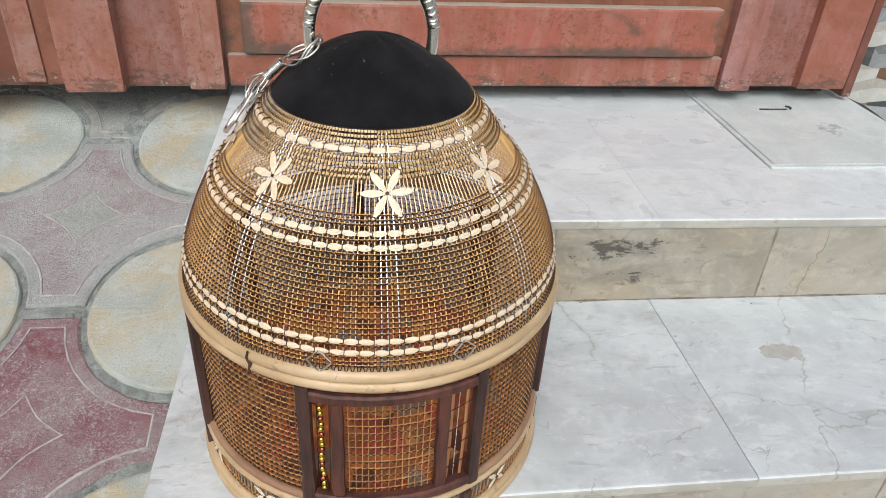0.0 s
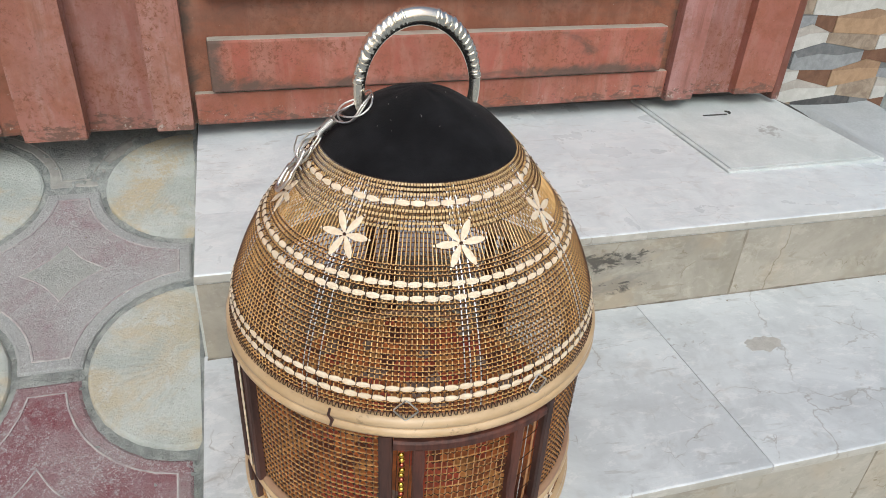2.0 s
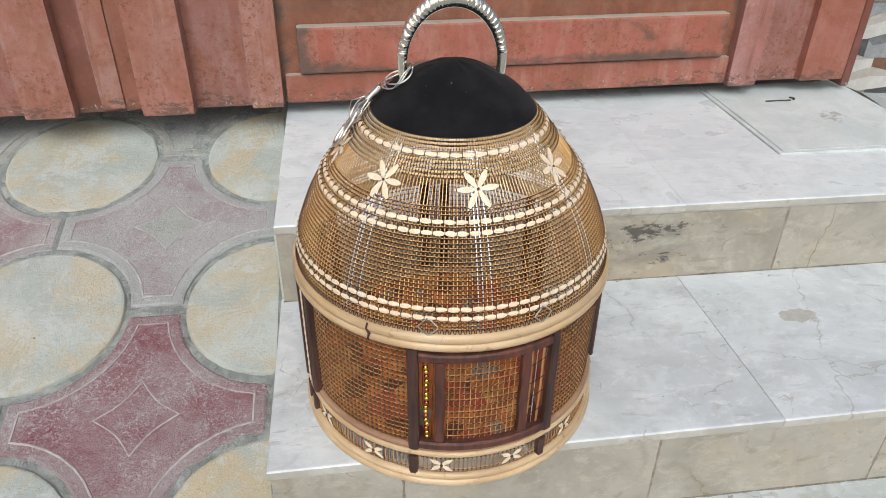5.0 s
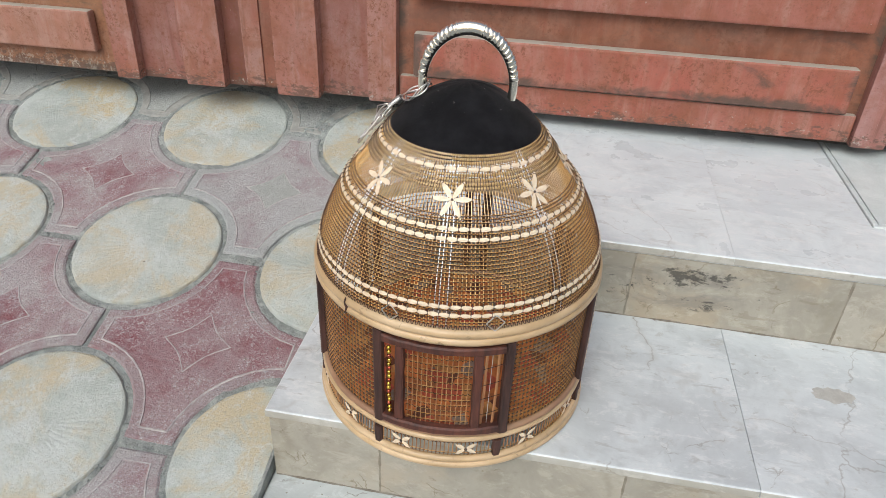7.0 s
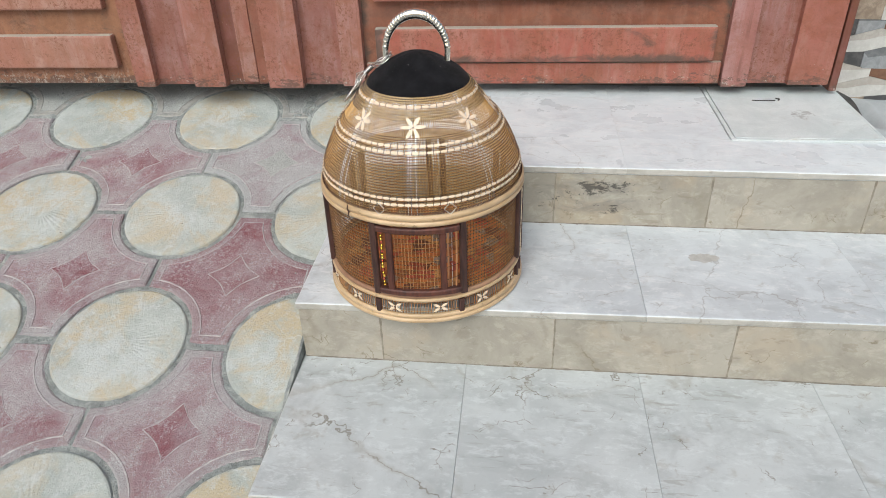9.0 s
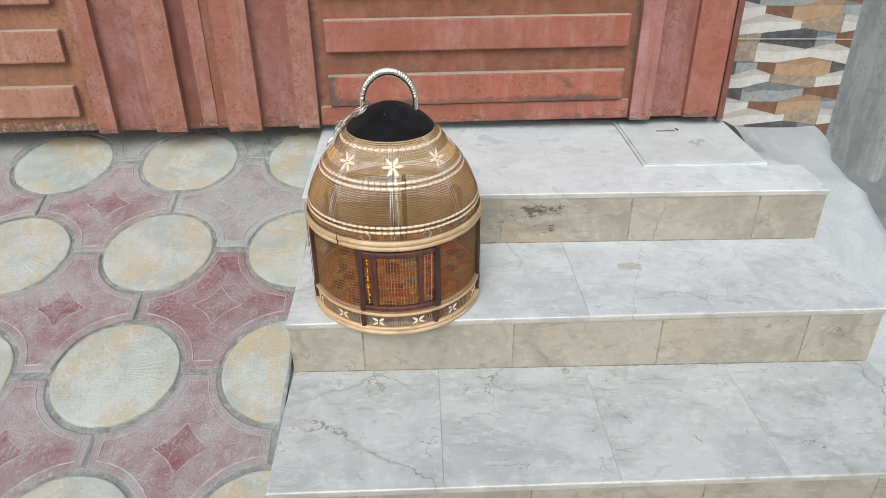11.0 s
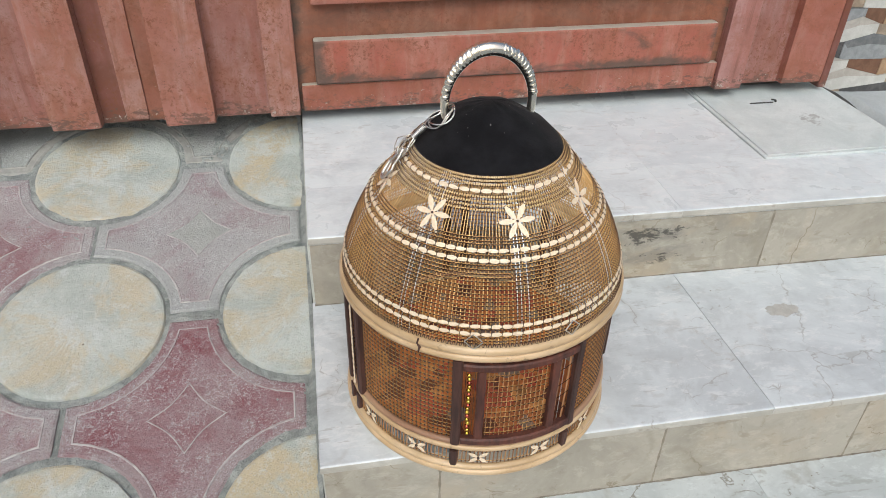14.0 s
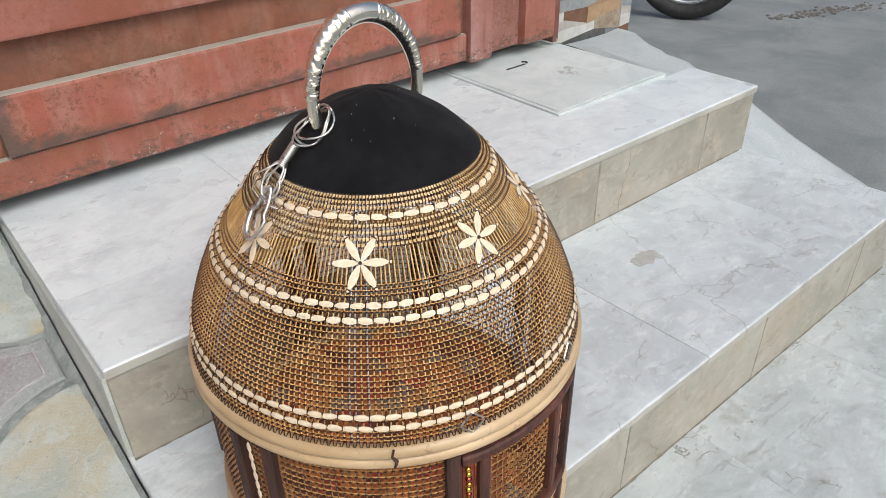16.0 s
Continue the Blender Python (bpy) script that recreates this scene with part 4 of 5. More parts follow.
def smooth_profile(points, count):
    """Points on a Catmull-Rom curve through the given ones, evenly by length."""
    p = np.array(points)
    ext = np.vstack([2 * p[0] - p[1], p, 2 * p[-1] - p[-2]])
    out = []
    for k in range(1, len(ext) - 2):
        a, b, c, d = ext[k - 1 : k + 3]
        for t in np.linspace(0, 1, 24, endpoint=False):
            out.append(0.5 * (2 * b + (c - a) * t + (2 * a - 5 * b + 4 * c - d) * t**2 + (3 * b - a - 3 * c + d) * t**3))
    out = np.array(out + [p[-1]])
    s = np.r_[0, np.cumsum(np.hypot(*np.diff(out, axis=0).T))]
    at = np.linspace(0, s[-1], count)
    return np.stack([np.interp(at, s, out[:, 0]), np.interp(at, s, out[:, 1])], 1), s[-1]


DOME, DOME_LENGTH = smooth_profile(PROFILE, 200)


def dome_radius(z):
    return float(np.interp(z, DOME[:, 0], DOME[:, 1]))


def around(deg, r, z):
    """A place on the cage: degrees from the front, to the right."""
    a = radians(deg)
    return Vector((r * math.sin(a), -r * math.cos(a), z))


RIBS = 224
STEP = 360.0 / RIBS
FLOWER = 3.0
DOOR = (-20.5, 28.5)


def near_flower(deg):
    off = (deg - FLOWER + 22.5) % 45 - 22.5
    return 0.3 < abs(off) < 3.0


def wall_radius(z):
    return 0.2085 + 0.002 * (z - 0.06) / 0.17


shape, _ = smooth_profile(PROFILE[:-2] + ((0.4535, 0.1060),), 15)
ribs, wires = bmesh.new(), bmesh.new()
wob = random.Random(2)
for k in range(RIBS):
    d = k * STEP + wob.uniform(-0.16, 0.16)
    tube([around(d, r, z) for z, r in shape], 0.00072, 4, bm=wires if near_flower(d) else ribs)
part("dome_ribs", ribs, BAMBOO, cage)
part("dome_wires", wires, DOME_WIRE, cage, "bright steel wires below the flowers")
ribs = bmesh.new()
WALL_STEP = 360 / 192
for k in range(192):
    d = k * WALL_STEP
    e = (d + 180) % 360 - 180
    if DOOR[0] - 1 < e < DOOR[1] + 1:
        continue
    d += wob.uniform(-0.22, 0.22)
    tube([around(d, wall_radius(z), z) for z in (0.060, 0.12, 0.18, 0.238)], 0.0007, 4, bm=ribs)
part("wall_ribs", ribs, stick("dark_bamboo", (0.34, 0.18, 0.08), (0.18, 0.085, 0.038), 0.35), cage)


def twined(z, radius, d0=0.0, d1=360.0, thick=0.0006, swing=0.0011, jitter=0.0, dark=True, step=STEP):
    """One of two twisted threads: the dark one passes before each rib, the golden one between."""
    bm = bmesh.new()
    whole = d1 - d0 >= 359.9
    first, last = math.ceil(d0 / step), math.floor(d1 / step)
    pts, rad = [], []
    for h in range(2 * round(360 / step)) if whole else range(2 * first, 2 * last + 1):
        on_rib = h % 2 == 0
        side = (1.25 * swing if on_rib else -0.35 * swing) if dark else (-0.3 * swing if on_rib else 0.3 * swing)
        drop = (-0.0005 if on_rib else 0.0003) if dark else 0.0002
        dz = jitter * noise.noise((h * 0.045, z * 300, 1.0))
        pts.append(around(h * step / 2, radius + side, z + drop + dz))
        rad.append(thick * ((1.2 if on_rib else 0.6) if dark else (0.65 if on_rib else 1.15)))
    return tube(pts, rad, 3, whole, bm)


rng = random.Random(5)
bead_rows = (0.279, 0.2905, 0.370, 0.3805, 0.4405)
levels = [0.2625, 0.2675, 0.2728, 0.2848, 0.3752, 0.3862, 0.3895, 0.3930, 0.4203, 0.4246, 0.4291, 0.4338, 0.4459, 0.4497, 0.4533]
low_at, high_at = (float(np.interp(q, DOME[:, 0], np.linspace(0, DOME_LENGTH, 200))) for q in (0.2965, 0.3640))
for at in np.linspace(low_at, high_at, round((high_at - low_at) / 0.0053) + 1):
    levels.append(float(np.interp(at / DOME_LENGTH, np.linspace(0, 1, 200), DOME[:, 0])))
for z in sorted(levels):
    if z > 0.419:
        # broad cream rows under the cap imitate the weave's pale cells, with a dark stitch at each rib
        bm, ties = bmesh.new(), bmesh.new()
        pts = [around(h * STEP / 2, dome_radius(z) + (-0.0004 if h % 2 else 0.0004), z + 0.0005 * noise.noise((h * 0.7, z * 300, 2.0))) for h in range(2 * RIBS)]
        tube(pts, [0.0020 if h % 2 else 0.0014 for h in range(2 * RIBS)], 4, True, bm)
        part("raffia_row", bm, CREAMY, cage)
        for h in range(RIBS):
            d, lean = h * STEP + wob.uniform(-0.15, 0.15), wob.uniform(-0.1, 0.35)
            tube([around(d - lean, dome_radius(z - 0.0022) + 0.0004, z - 0.0022), around(d, dome_radius(z) + 0.0026, z), around(d + lean, dome_radius(z + 0.0022) + 0.0004, z + 0.0022)], 0.00058, 3, bm=ties)
        tagged(part("stitches", ties, THREAD, cage), kind="stuff")
        continue
    part("thread_row", twined(z, dome_radius(z), thick=0.00098, jitter=0.0009), THREAD, cage)
    part("golden_row", twined(z, dome_radius(z), thick=0.00068, jitter=0.0009, dark=False), TWINE, cage)
for z in np.arange(0.0735, 0.236, 0.0082):
    for dark, mat, name in ((True, THREAD, "thread_row"), (False, TWINE_RED, "golden_row")):
        part(name, twined(z, wall_radius(z), DOOR[1], 360 + DOOR[0], 0.00112 if dark else 0.00088, jitter=0.0012, dark=dark, step=WALL_STEP), mat, cage)


def lozenge(name, length, height, depth, spine, base=0.0):
    """A flattened bar along x (or, from its foot, along z) with the half heights of the spine."""
    bm = bmesh.new()
    ring = []
    for x, q in spine:
        loop = []
        for t in (math.pi / 3 * j for j in range(6)):
            across, out = height * q * 0.5 * math.sin(t), depth * (0.4 + 0.6 * q) * 0.5 * math.cos(t)
            loop.append(bm.verts.new((across, out, x * length) if base else (x * length, out, across)))
        ring.append(loop)
    for a, b in zip(ring, ring[1:]):
        for j in range(6):
            bm.faces.new((a[j], b[j], b[(j + 1) % 6], a[(j + 1) % 6]))
    bm.faces.new(ring[0])
    bm.faces.new(ring[-1][::-1])
    bmesh.ops.recalc_face_normals(bm, faces=bm.faces[:])
    me = bpy.data.meshes.new(name)
    bm.to_mesh(me)
    bm.free()
    me.materials.append(STRAW)
    return me


def on_dome(deg, z, lift=0.0, turn=0.0):
    """A pose on the dome: x to the right, y inwards, z up the slope."""
    r = dome_radius(z)
    dr = (dome_radius(z + 0.004) - dome_radius(z - 0.004)) / 0.008
    tilt = math.degrees(math.atan(dr))
    return Matrix.Translation(around(deg, r + lift, z)) @ pose(0, 0, 0, 0, 0, deg) @ pose(0, 0, 0, tilt, 0, 0) @ pose(0, 0, 0, 0, turn, 0)


BEAD = lozenge("bead", 0.0148, 0.0066, 0.0024, ((-0.53, 0.30), (-0.42, 0.55), (-0.20, 0.95), (0.0, 1.0), (0.20, 0.95), (0.42, 0.55), (0.53, 0.30)))
for z, count in zip(bead_rows, (96, 94, 80, 76, 52)):
    bm = twined(z, dome_radius(z), thick=0.0006, swing=0.0018)
    for k in range(count):
        m = on_dome(360 * (k + 0.5) / count, z, 0.0012)
        tube([m @ Vector(p) for p in ((-0.0006, 0.001, -0.0045), (0.0002, -0.0019, -0.0015), (0.0004, -0.0019, 0.0015), (0.0008, 0.001, 0.0045))], 0.0006, 4, bm=bm)
    row = part("bead_row", bm, THREAD, cage, "ring of ivory beads held by dark thread")
    for k in range(count):
        shared("bead", BEAD, row, on_dome(360 * (k + rng.uniform(-0.08, 0.08)) / count, z, 0.0024, rng.uniform(-5, 5)) @ Matrix.Diagonal((2 * math.pi * dome_radius(z) / count / 0.0137, 1, rng.uniform(0.9, 1.1), 1)))


LEAF = ((0.06, 0.25), (0.25, 0.70), (0.48, 1.0), (0.70, 0.84), (0.87, 0.36), (0.91, 0.26), (0.96, 0.32), (1.0, 0.15))
PETAL = lozenge("petal", 0.0278, 0.0088, 0.0013, LEAF, 1.0)
PETAL_SMALL = lozenge("petal", 0.0180, 0.0078, 0.0013, LEAF, 1.0)
for k in range(8):
    d = FLOWER + 45 * k
    m = on_dome(d, 0.4095, 0.0030)
    centre = part("flower", tube([m @ Vector((0.0010 * math.cos(t), -0.0018, 0.0010 * math.sin(t))) for t in np.linspace(0, 6.28, 9)[:-1]], 0.0008, 5, True), THREAD, cage, "six-petalled ivory straw flower")
    first = (29, 28, 33, 26, 30, 25, 34, 27)[k]
    ties = bmesh.new()
    for j in range(6):
        pm = m @ pose(0, 0, 0, 0, 60 * j + first + rng.uniform(-4, 4), 0)
        shared("petal", PETAL, centre, pm)
        tube([pm @ Vector((0.0013 * math.cos(t), 0.0009 * math.sin(t), 0.0252)) for t in np.linspace(0, 6.28, 9)[:-1]], 0.00055, 4, True, ties)
    tagged(part("ties", ties, THREAD, centre), kind="stuff")


# cane rings
def ring_of(name, z, r, thick, mat, label="", count=120, flat=1.0):
    pts = [around(d, r + 0.0006 * noise.noise((d * 0.03, z * 50, 0)), z + 0.0008 * noise.noise((d * 0.02, z * 90, 3))) for d in np.linspace(0, 360, count, endpoint=False)]
    return part(name, tube(pts, thick, 10, True, flat=flat), mat, cage, label, True)


ring_of("cane_ring", 0.2515, 0.2140, 0.0072, CANE, "pale polished cane rim")
ring_of("cane_ring", 0.2395, 0.2155, 0.0062, CANE)
ring_of("cane_ring", 0.0645, 0.2110, 0.0052, CANE_OLD, "brownish inner cane rail")
ring_of("cane_ring", 0.0560, 0.2135, 0.0046, CANE)
ring_of("cane_ring", 0.0165, 0.2150, 0.0056, CANE)
ring_of("cane_ring", 0.0062, 0.2165, 0.0060, CANE)
ring_of("lashing", 0.2600, 0.2120, 0.0006, CANE_OLD)
bm = bmesh.new()
for k in range(RIBS):
    d = (k + 0.5) * STEP
    tube([around(d - 0.5, 0.2135, 0.2625), around(d - 0.25, 0.2160, 0.2592), around(d + 0.25, 0.2160, 0.2592), around(d + 0.5, 0.2135, 0.2625)], 0.0006, 3, bm=bm)
tagged(part("rim_loops", bm, THREAD, cage), kind="stuff")
# the lapped joint of the rim
part("rim_joint", tube([around(-35.0, 0.2205, 0.2595), around(-35.4, 0.2214, 0.2515), around(-34.4, 0.2212, 0.2455), around(-34.9, 0.2216, 0.238), around(-35.1, 0.219, 0.2335)], [0.0012, 0.0014, 0.0020, 0.0012, 0.0008], 6), WOOD, cage)

# floor and its cloth
bm = bmesh.new()
bmesh.ops.create_cone(bm, cap_ends=True, segments=72, radius1=0.205, radius2=0.205, depth=0.006)
bmesh.ops.translate(bm, vec=(0, 0, 0.052), verts=bm.verts[:])
part("floor_board", bm, WOOD_RED, cage)
bm = bmesh.new()
cloth = [[bm.verts.new((0.0, 0.0, 0.060))]]
for q in range(1, 12):
    r = 0.2035 * q / 11
    cloth.append([bm.verts.new((r * math.sin(a), -r * math.cos(a), 0.059 + 0.004 * noise.noise((r * 30 * math.sin(a), r * 30 * math.cos(a), 1.0)))) for a in np.linspace(0, 2 * math.pi, 64, endpoint=False)])
for j in range(64):
    bm.faces.new((cloth[0][0], cloth[1][j], cloth[1][(j + 1) % 64]))
for a, b in zip(cloth[1:], cloth[2:]):
    for j in range(64):
        bm.faces.new((a[j], b[j], b[(j + 1) % 64], a[(j + 1) % 64]))
part("floor_cloth", bm, RUG, cage, "worn rust and grey patterned cloth")


# posts of the lower wall
def upright(deg, z0, z1, wide, deep, r, seed):
    bm = bmesh.new()
    rings = []
    for z in np.linspace(z0, z1, 9):
        w = wide * (1 + 0.25 * noise.noise((z * 40, seed, 0)))
        shift = 0.0012 * noise.noise((z * 25, seed, 7))
        m = Matrix.Translation(around(deg, r, z)) @ pose(0, 0, 0, 0, 0, deg)
        rings.append([bm.verts.new(m @ Vector((shift + w / 2 * c, deep / 2 * s, 0))) for c, s in ((-1, -0.6), (-0.6, -1), (0.6, -1), (1, -0.6), (1, 0.8), (-1, 0.8))])
    for a, b in zip(rings, rings[1:]):
        for j in range(6):
            bm.faces.new((a[j], a[(j + 1) % 6], b[(j + 1) % 6], b[j]))
    bm.faces.new(rings[0][::-1])
    bm.faces.new(rings[-1])
    bmesh.ops.recalc_face_normals(bm, faces=bm.faces[:])
    return bm


for n, d in enumerate((DOOR[0], DOOR[1], -80.5, -69.0, 77.0, 88.0, 126.5, 134.0, 174.5, 183.5, 231.0, 239.5)):
    part("post", upright(d, 0.066, 0.234, 0.0135, 0.010, 0.2155, n), WOOD, cage)
for n, d in enumerate((-20.9, 27.2, -80.0, -72.5, 76.8, 84.0, 130.0, 179.0, 235.0)):
    part("stub", upright(d, 0.014, 0.050, 0.0115, 0.009, 0.2150, n + 20), WOOD, cage)
# strings of ivory beads between the paired posts
for d in (-74.6, 82.5, 130.2, 179.0, 235.2):
    string = part("bead_string", tube([around(d, 0.2175, z) for z in (0.066, 0.15, 0.234)], 0.0007, 4), THREAD, cage)
    for k in range(12):
        z = 0.074 + 0.0135 * k
        shared("bead", BEAD, string, Matrix.Translation(around(d, 0.2190, z)) @ pose(0, 0, 0, 0, 0, d) @ pose(0, 0, 0, 0, 90, 0) @ Matrix.Diagonal((0.9, 1, 0.85, 1)))


# the door
def arc_bar(d0, d1, z, high, deep, r, seed, n=14):
    bm = bmesh.new()
    rings = []
    for d in np.linspace(d0, d1, n):
        h = high * (1 + 0.2 * noise.noise((d * 0.2, seed, 0)))
        m = Matrix.Translation(around(d, r, z)) @ pose(0, 0, 0, 0, 0, d)
        rings.append([bm.verts.new(m @ Vector((0, deep / 2 * s, h / 2 * c))) for c, s in ((-1, 0.9), (-1, -0.6), (-0.6, -1), (0.6, -1), (1, -0.6), (1, 0.9))])
    for a, b in zip(rings, rings[1:]):
        for j in range(6):
            bm.faces.new((a[j], a[(j + 1) % 6], b[(j + 1) % 6], b[j]))
    bm.faces.new(rings[0])
    bm.faces.new(rings[-1][::-1])
    bmesh.ops.recalc_face_normals(bm, faces=bm.faces[:])
    return bm


door = part("door", arc_bar(-18.4, 26.4, 0.2235, 0.0125, 0.010, 0.2165, 3), WOOD_RED, cage, "small dark wooden door with a woven bamboo panel")
part("rail", arc_bar(-18.4, 26.4, 0.0765, 0.0135, 0.011, 0.2165, 5), WOOD_RED, door)
part("stile", upright(-11.7, 0.084, 0.217, 0.0125, 0.009, 0.2150, 11), WOOD_RED, door)
part("stile", upright(17.3, 0.084, 0.217, 0.0125, 0.009, 0.2150, 14), WOOD_RED, door)
bm = bmesh.new()
for d in np.arange(-9.0, 15.5, 1.9):
    tube([around(d + rng.uniform(-0.2, 0.2), 0.2115, z) for z in (0.082, 0.15, 0.219)], 0.0007, 4, bm=bm)
part("door_splints", bm, BAMBOO_DARK, door)
for k, z in enumerate(np.arange(0.0885, 0.2165, 0.0104)):
    for dark, mat, name in ((True, THREAD, "thread_row"), (False, TWINE_RED, "golden_row")):
        part(name, twined(z + rng.uniform(-0.0008, 0.0008), 0.2115, -10.4, 16.2, 0.0007 if dark else 0.0008, 0.0013, 0.002, dark, 1.9), mat, door)
string = part("bead_string", tube([around(-16.2, 0.2135, z) for z in (0.084, 0.217)], 0.0006, 4), THREAD, door)
balls = []
for mat in (GOLD_BEAD, RED_BEAD):
    bm = bmesh.new()
    bmesh.ops.create_icosphere(bm, subdivisions=2, radius=0.0033)
    me = bpy.data.meshes.new("round_bead")
    bm.to_mesh(me)
    bm.free()
    me.materials.append(mat)
    me.polygons.foreach_set("use_smooth", [True] * len(me.polygons))
    balls.append(me)
for k in range(18):
    shared("round_bead", balls[1 if k % 3 == 2 else 0], string, Matrix.Translation(around(-16.2 + rng.uniform(-0.2, 0.2), 0.2142, 0.0890 + 0.0073 * k)))
STICKS = stick("light_brown_sticks", (0.52, 0.27, 0.125), (0.36, 0.16, 0.07), 0.5)
for a, b, th in ((19.9, 20.4, 0.0026), (24.6, 25.2, 0.0027)):
    part("slot_stick", tube([around(a, 0.2115, 0.083), around((a + b) / 2 + 0.2, 0.2118, 0.15), around(b, 0.2115, 0.218)], th, 6, flat=0.5), STICKS, door, "flat orange-brown stick")
part("slot_wire", tube([around(22.3, 0.2110, 0.084), around(22.6, 0.2110, 0.217)], 0.0006, 4), WIRE, door)
bm = bmesh.new()
for z in (0.105, 0.135, 0.16, 0.19):
    tube([around(d, 0.2140, z + 0.004 * (d - 22) / 5) for d in (18.5, 22, 27)], 0.0006, 3, bm=bm)
for d in (-14.5, -18):
    tube([around(d, 0.2110, 0.084), around(d + 0.6, 0.2110, 0.217)], 0.0006, 3, bm=bm)
tagged(part("slot_threads", bm, THREAD, door), kind="stuff")

# wire diamonds on the rim above the door
for d in (-15.4, 21.8):
    m = on_dome(d, 0.2690, 0.0055)
    pts = [m @ Vector(p) for p in ((0, 0, 0.0125), (0.0125, 0, 0), (0, 0, -0.0125), (-0.0125, 0, 0))]
    fine = [pts[k].lerp(pts[(k + 1) % 4], t) for k in range(4) for t in (0.06, 0.5, 0.94)]
    part("wire_diamond", tube(fine, 0.0009, 5, True), WIRE, cage, "bent steel wire diamond")

# the low band with crossed petals
bm = bmesh.new()
for k in range(RIBS):
    d = STEP * k
    tube([around(d, 0.2125, 0.020), around(d + 0.3, 0.2125, 0.054)], 0.00115, 4, bm=bm)
part("band_wires", bm, BAMBOO_DARK, cage)
for z in (0.0262, 0.0475):
    part("thread_row", twined(z, 0.2125), THREAD, cage)
    part("golden_row", twined(z, 0.2125, dark=False), TWINE, cage)
for k in range(14):
    d = -10.9 + 360 / 14 * k
    m = Matrix.Translation(around(d, 0.2150, 0.0365)) @ pose(0, 0, 0, 0, 0, d)
    knot = part("crossed_flower", tube([m @ Vector((0.0016 * math.cos(t), -0.001, 0.0016 * math.sin(t))) for t in np.linspace(0, 6.28, 9)[:-1]], 0.0008, 5, True), THREAD, cage, "flat four-petalled straw flower")
    for j in (55, 125, 235, 305):
        shared("petal", PETAL_SMALL, knot, m @ pose(0, 0, 0, 0, j + rng.uniform(-6, 6), 0))

# velvet cap
CAP = ((0.4470, 0.1085), (0.4540, 0.1055), (0.4590, 0.1020), (0.4660, 0.0958), (0.4765, 0.0845), (0.4887, 0.0673), (0.4995, 0.0490), (0.5080, 0.0305), (0.5125, 0.0150))
cap_line, _ = smooth_profile(CAP, 16)
bm = bmesh.new()
hoops = []
for z, r in cap_line:
    hoops.append([bm.verts.new(around(d, r * (1 + 0.012 * noise.noise((math.sin(radians(d)) * 2, math.cos(radians(d)) * 2, z * 30))), z + 0.0015 * noise.noise((math.sin(radians(d)) * 3, z * 60, math.cos(radians(d)) * 3)))) for d in np.linspace(0, 360, 72, endpoint=False)])
for a, b in zip(hoops, hoops[1:]):
    for j in range(72):
        bm.faces.new((a[j], a[(j + 1) % 72], b[(j + 1) % 72], b[j]))
tip = bm.verts.new((0.001, 0.004, 0.5140))
for j in range(72):
    bm.faces.new((hoops[-1][j], hoops[-1][(j + 1) % 72], tip))
part("cap", bm, VELVET, cage, "soft black velvet cap", True)

# silver ring handle
bm = bmesh.new()
pts, rad = [], []
HX, HZ, TURNS = 0.0622, 0.0728, 420
for t in np.linspace(-0.08 * math.pi, 1.08 * math.pi, TURNS):
    pts.append(Vector((HX * math.cos(t), 0.0, HZ * math.sin(t))))
    up = max(0.0, math.sin(t))
    rad.append(0.0060 + 0.0041 * up**1.2)
ringm = Matrix.Translation((-0.001, 0.004, 0.511)) @ pose(0, 0, 0, -3.5, 0, 2.4)
sides = 28
hoops = []
for k, p in enumerate(pts):
    t = -0.08 * math.pi + 1.16 * math.pi * k / (TURNS - 1)
    way = Vector((-HX * math.sin(t), 0, HZ * math.cos(t))).normalized()
    out = Vector((way.z, 0, -way.x))
    off = abs(t - math.pi / 2)
    rope = min(1.0, max(0.0, (off - 0.29) / 0.03)) * min(1.0, max(0.0, (1.40 - off) / 0.04))
    collar = 0.0009 if 0.25 <= off < 0.29 or 1.40 <= off < 1.46 else 0.0
    loop = []
    for j in range(sides):
        a = 2 * math.pi * j / sides
        # crescent scales, each lapping over the next, crossed by a leaf scroll
        fall = (10.5 * off + 0.42 * math.cos(2 * a) + 0.12 * noise.noise((2 * math.cos(a), 2 * math.sin(a), 3 * t))) % 1.0
        wave = (1 - fall) ** 1.6 - 0.45 + 1.0 * noise.noise((2.1 * math.cos(a), 2.1 * math.sin(a), 15 * t))
        outer = min(1.0, max(0.0, 1.1 + 1.6 * math.cos(a)))
        r = rad[k] + collar * outer + rope * outer * 0.0009 * wave
        loop.append(bm.verts.new(ringm @ (p + r * (math.cos(a) * out + math.sin(a) * Vector((0, 1, 0))))))
    hoops.append(loop)
for a, b in zip(hoops, hoops[1:]):
    for j in range(sides):
        bm.faces.new((a[j], a[(j + 1) % sides], b[(j + 1) % sides], b[j]))
bmesh.ops.recalc_face_normals(bm, faces=bm.faces[:])
part("ring_handle", bm, SILVER, cage, "embossed silver metal ring handle", True)

# ---- wire hook hanging from the ring ----
hook = thing("wire_hook", "twisted steel wire loop with spring and snap hook", "hook")
hook.location = (CX, CY, 0.0)


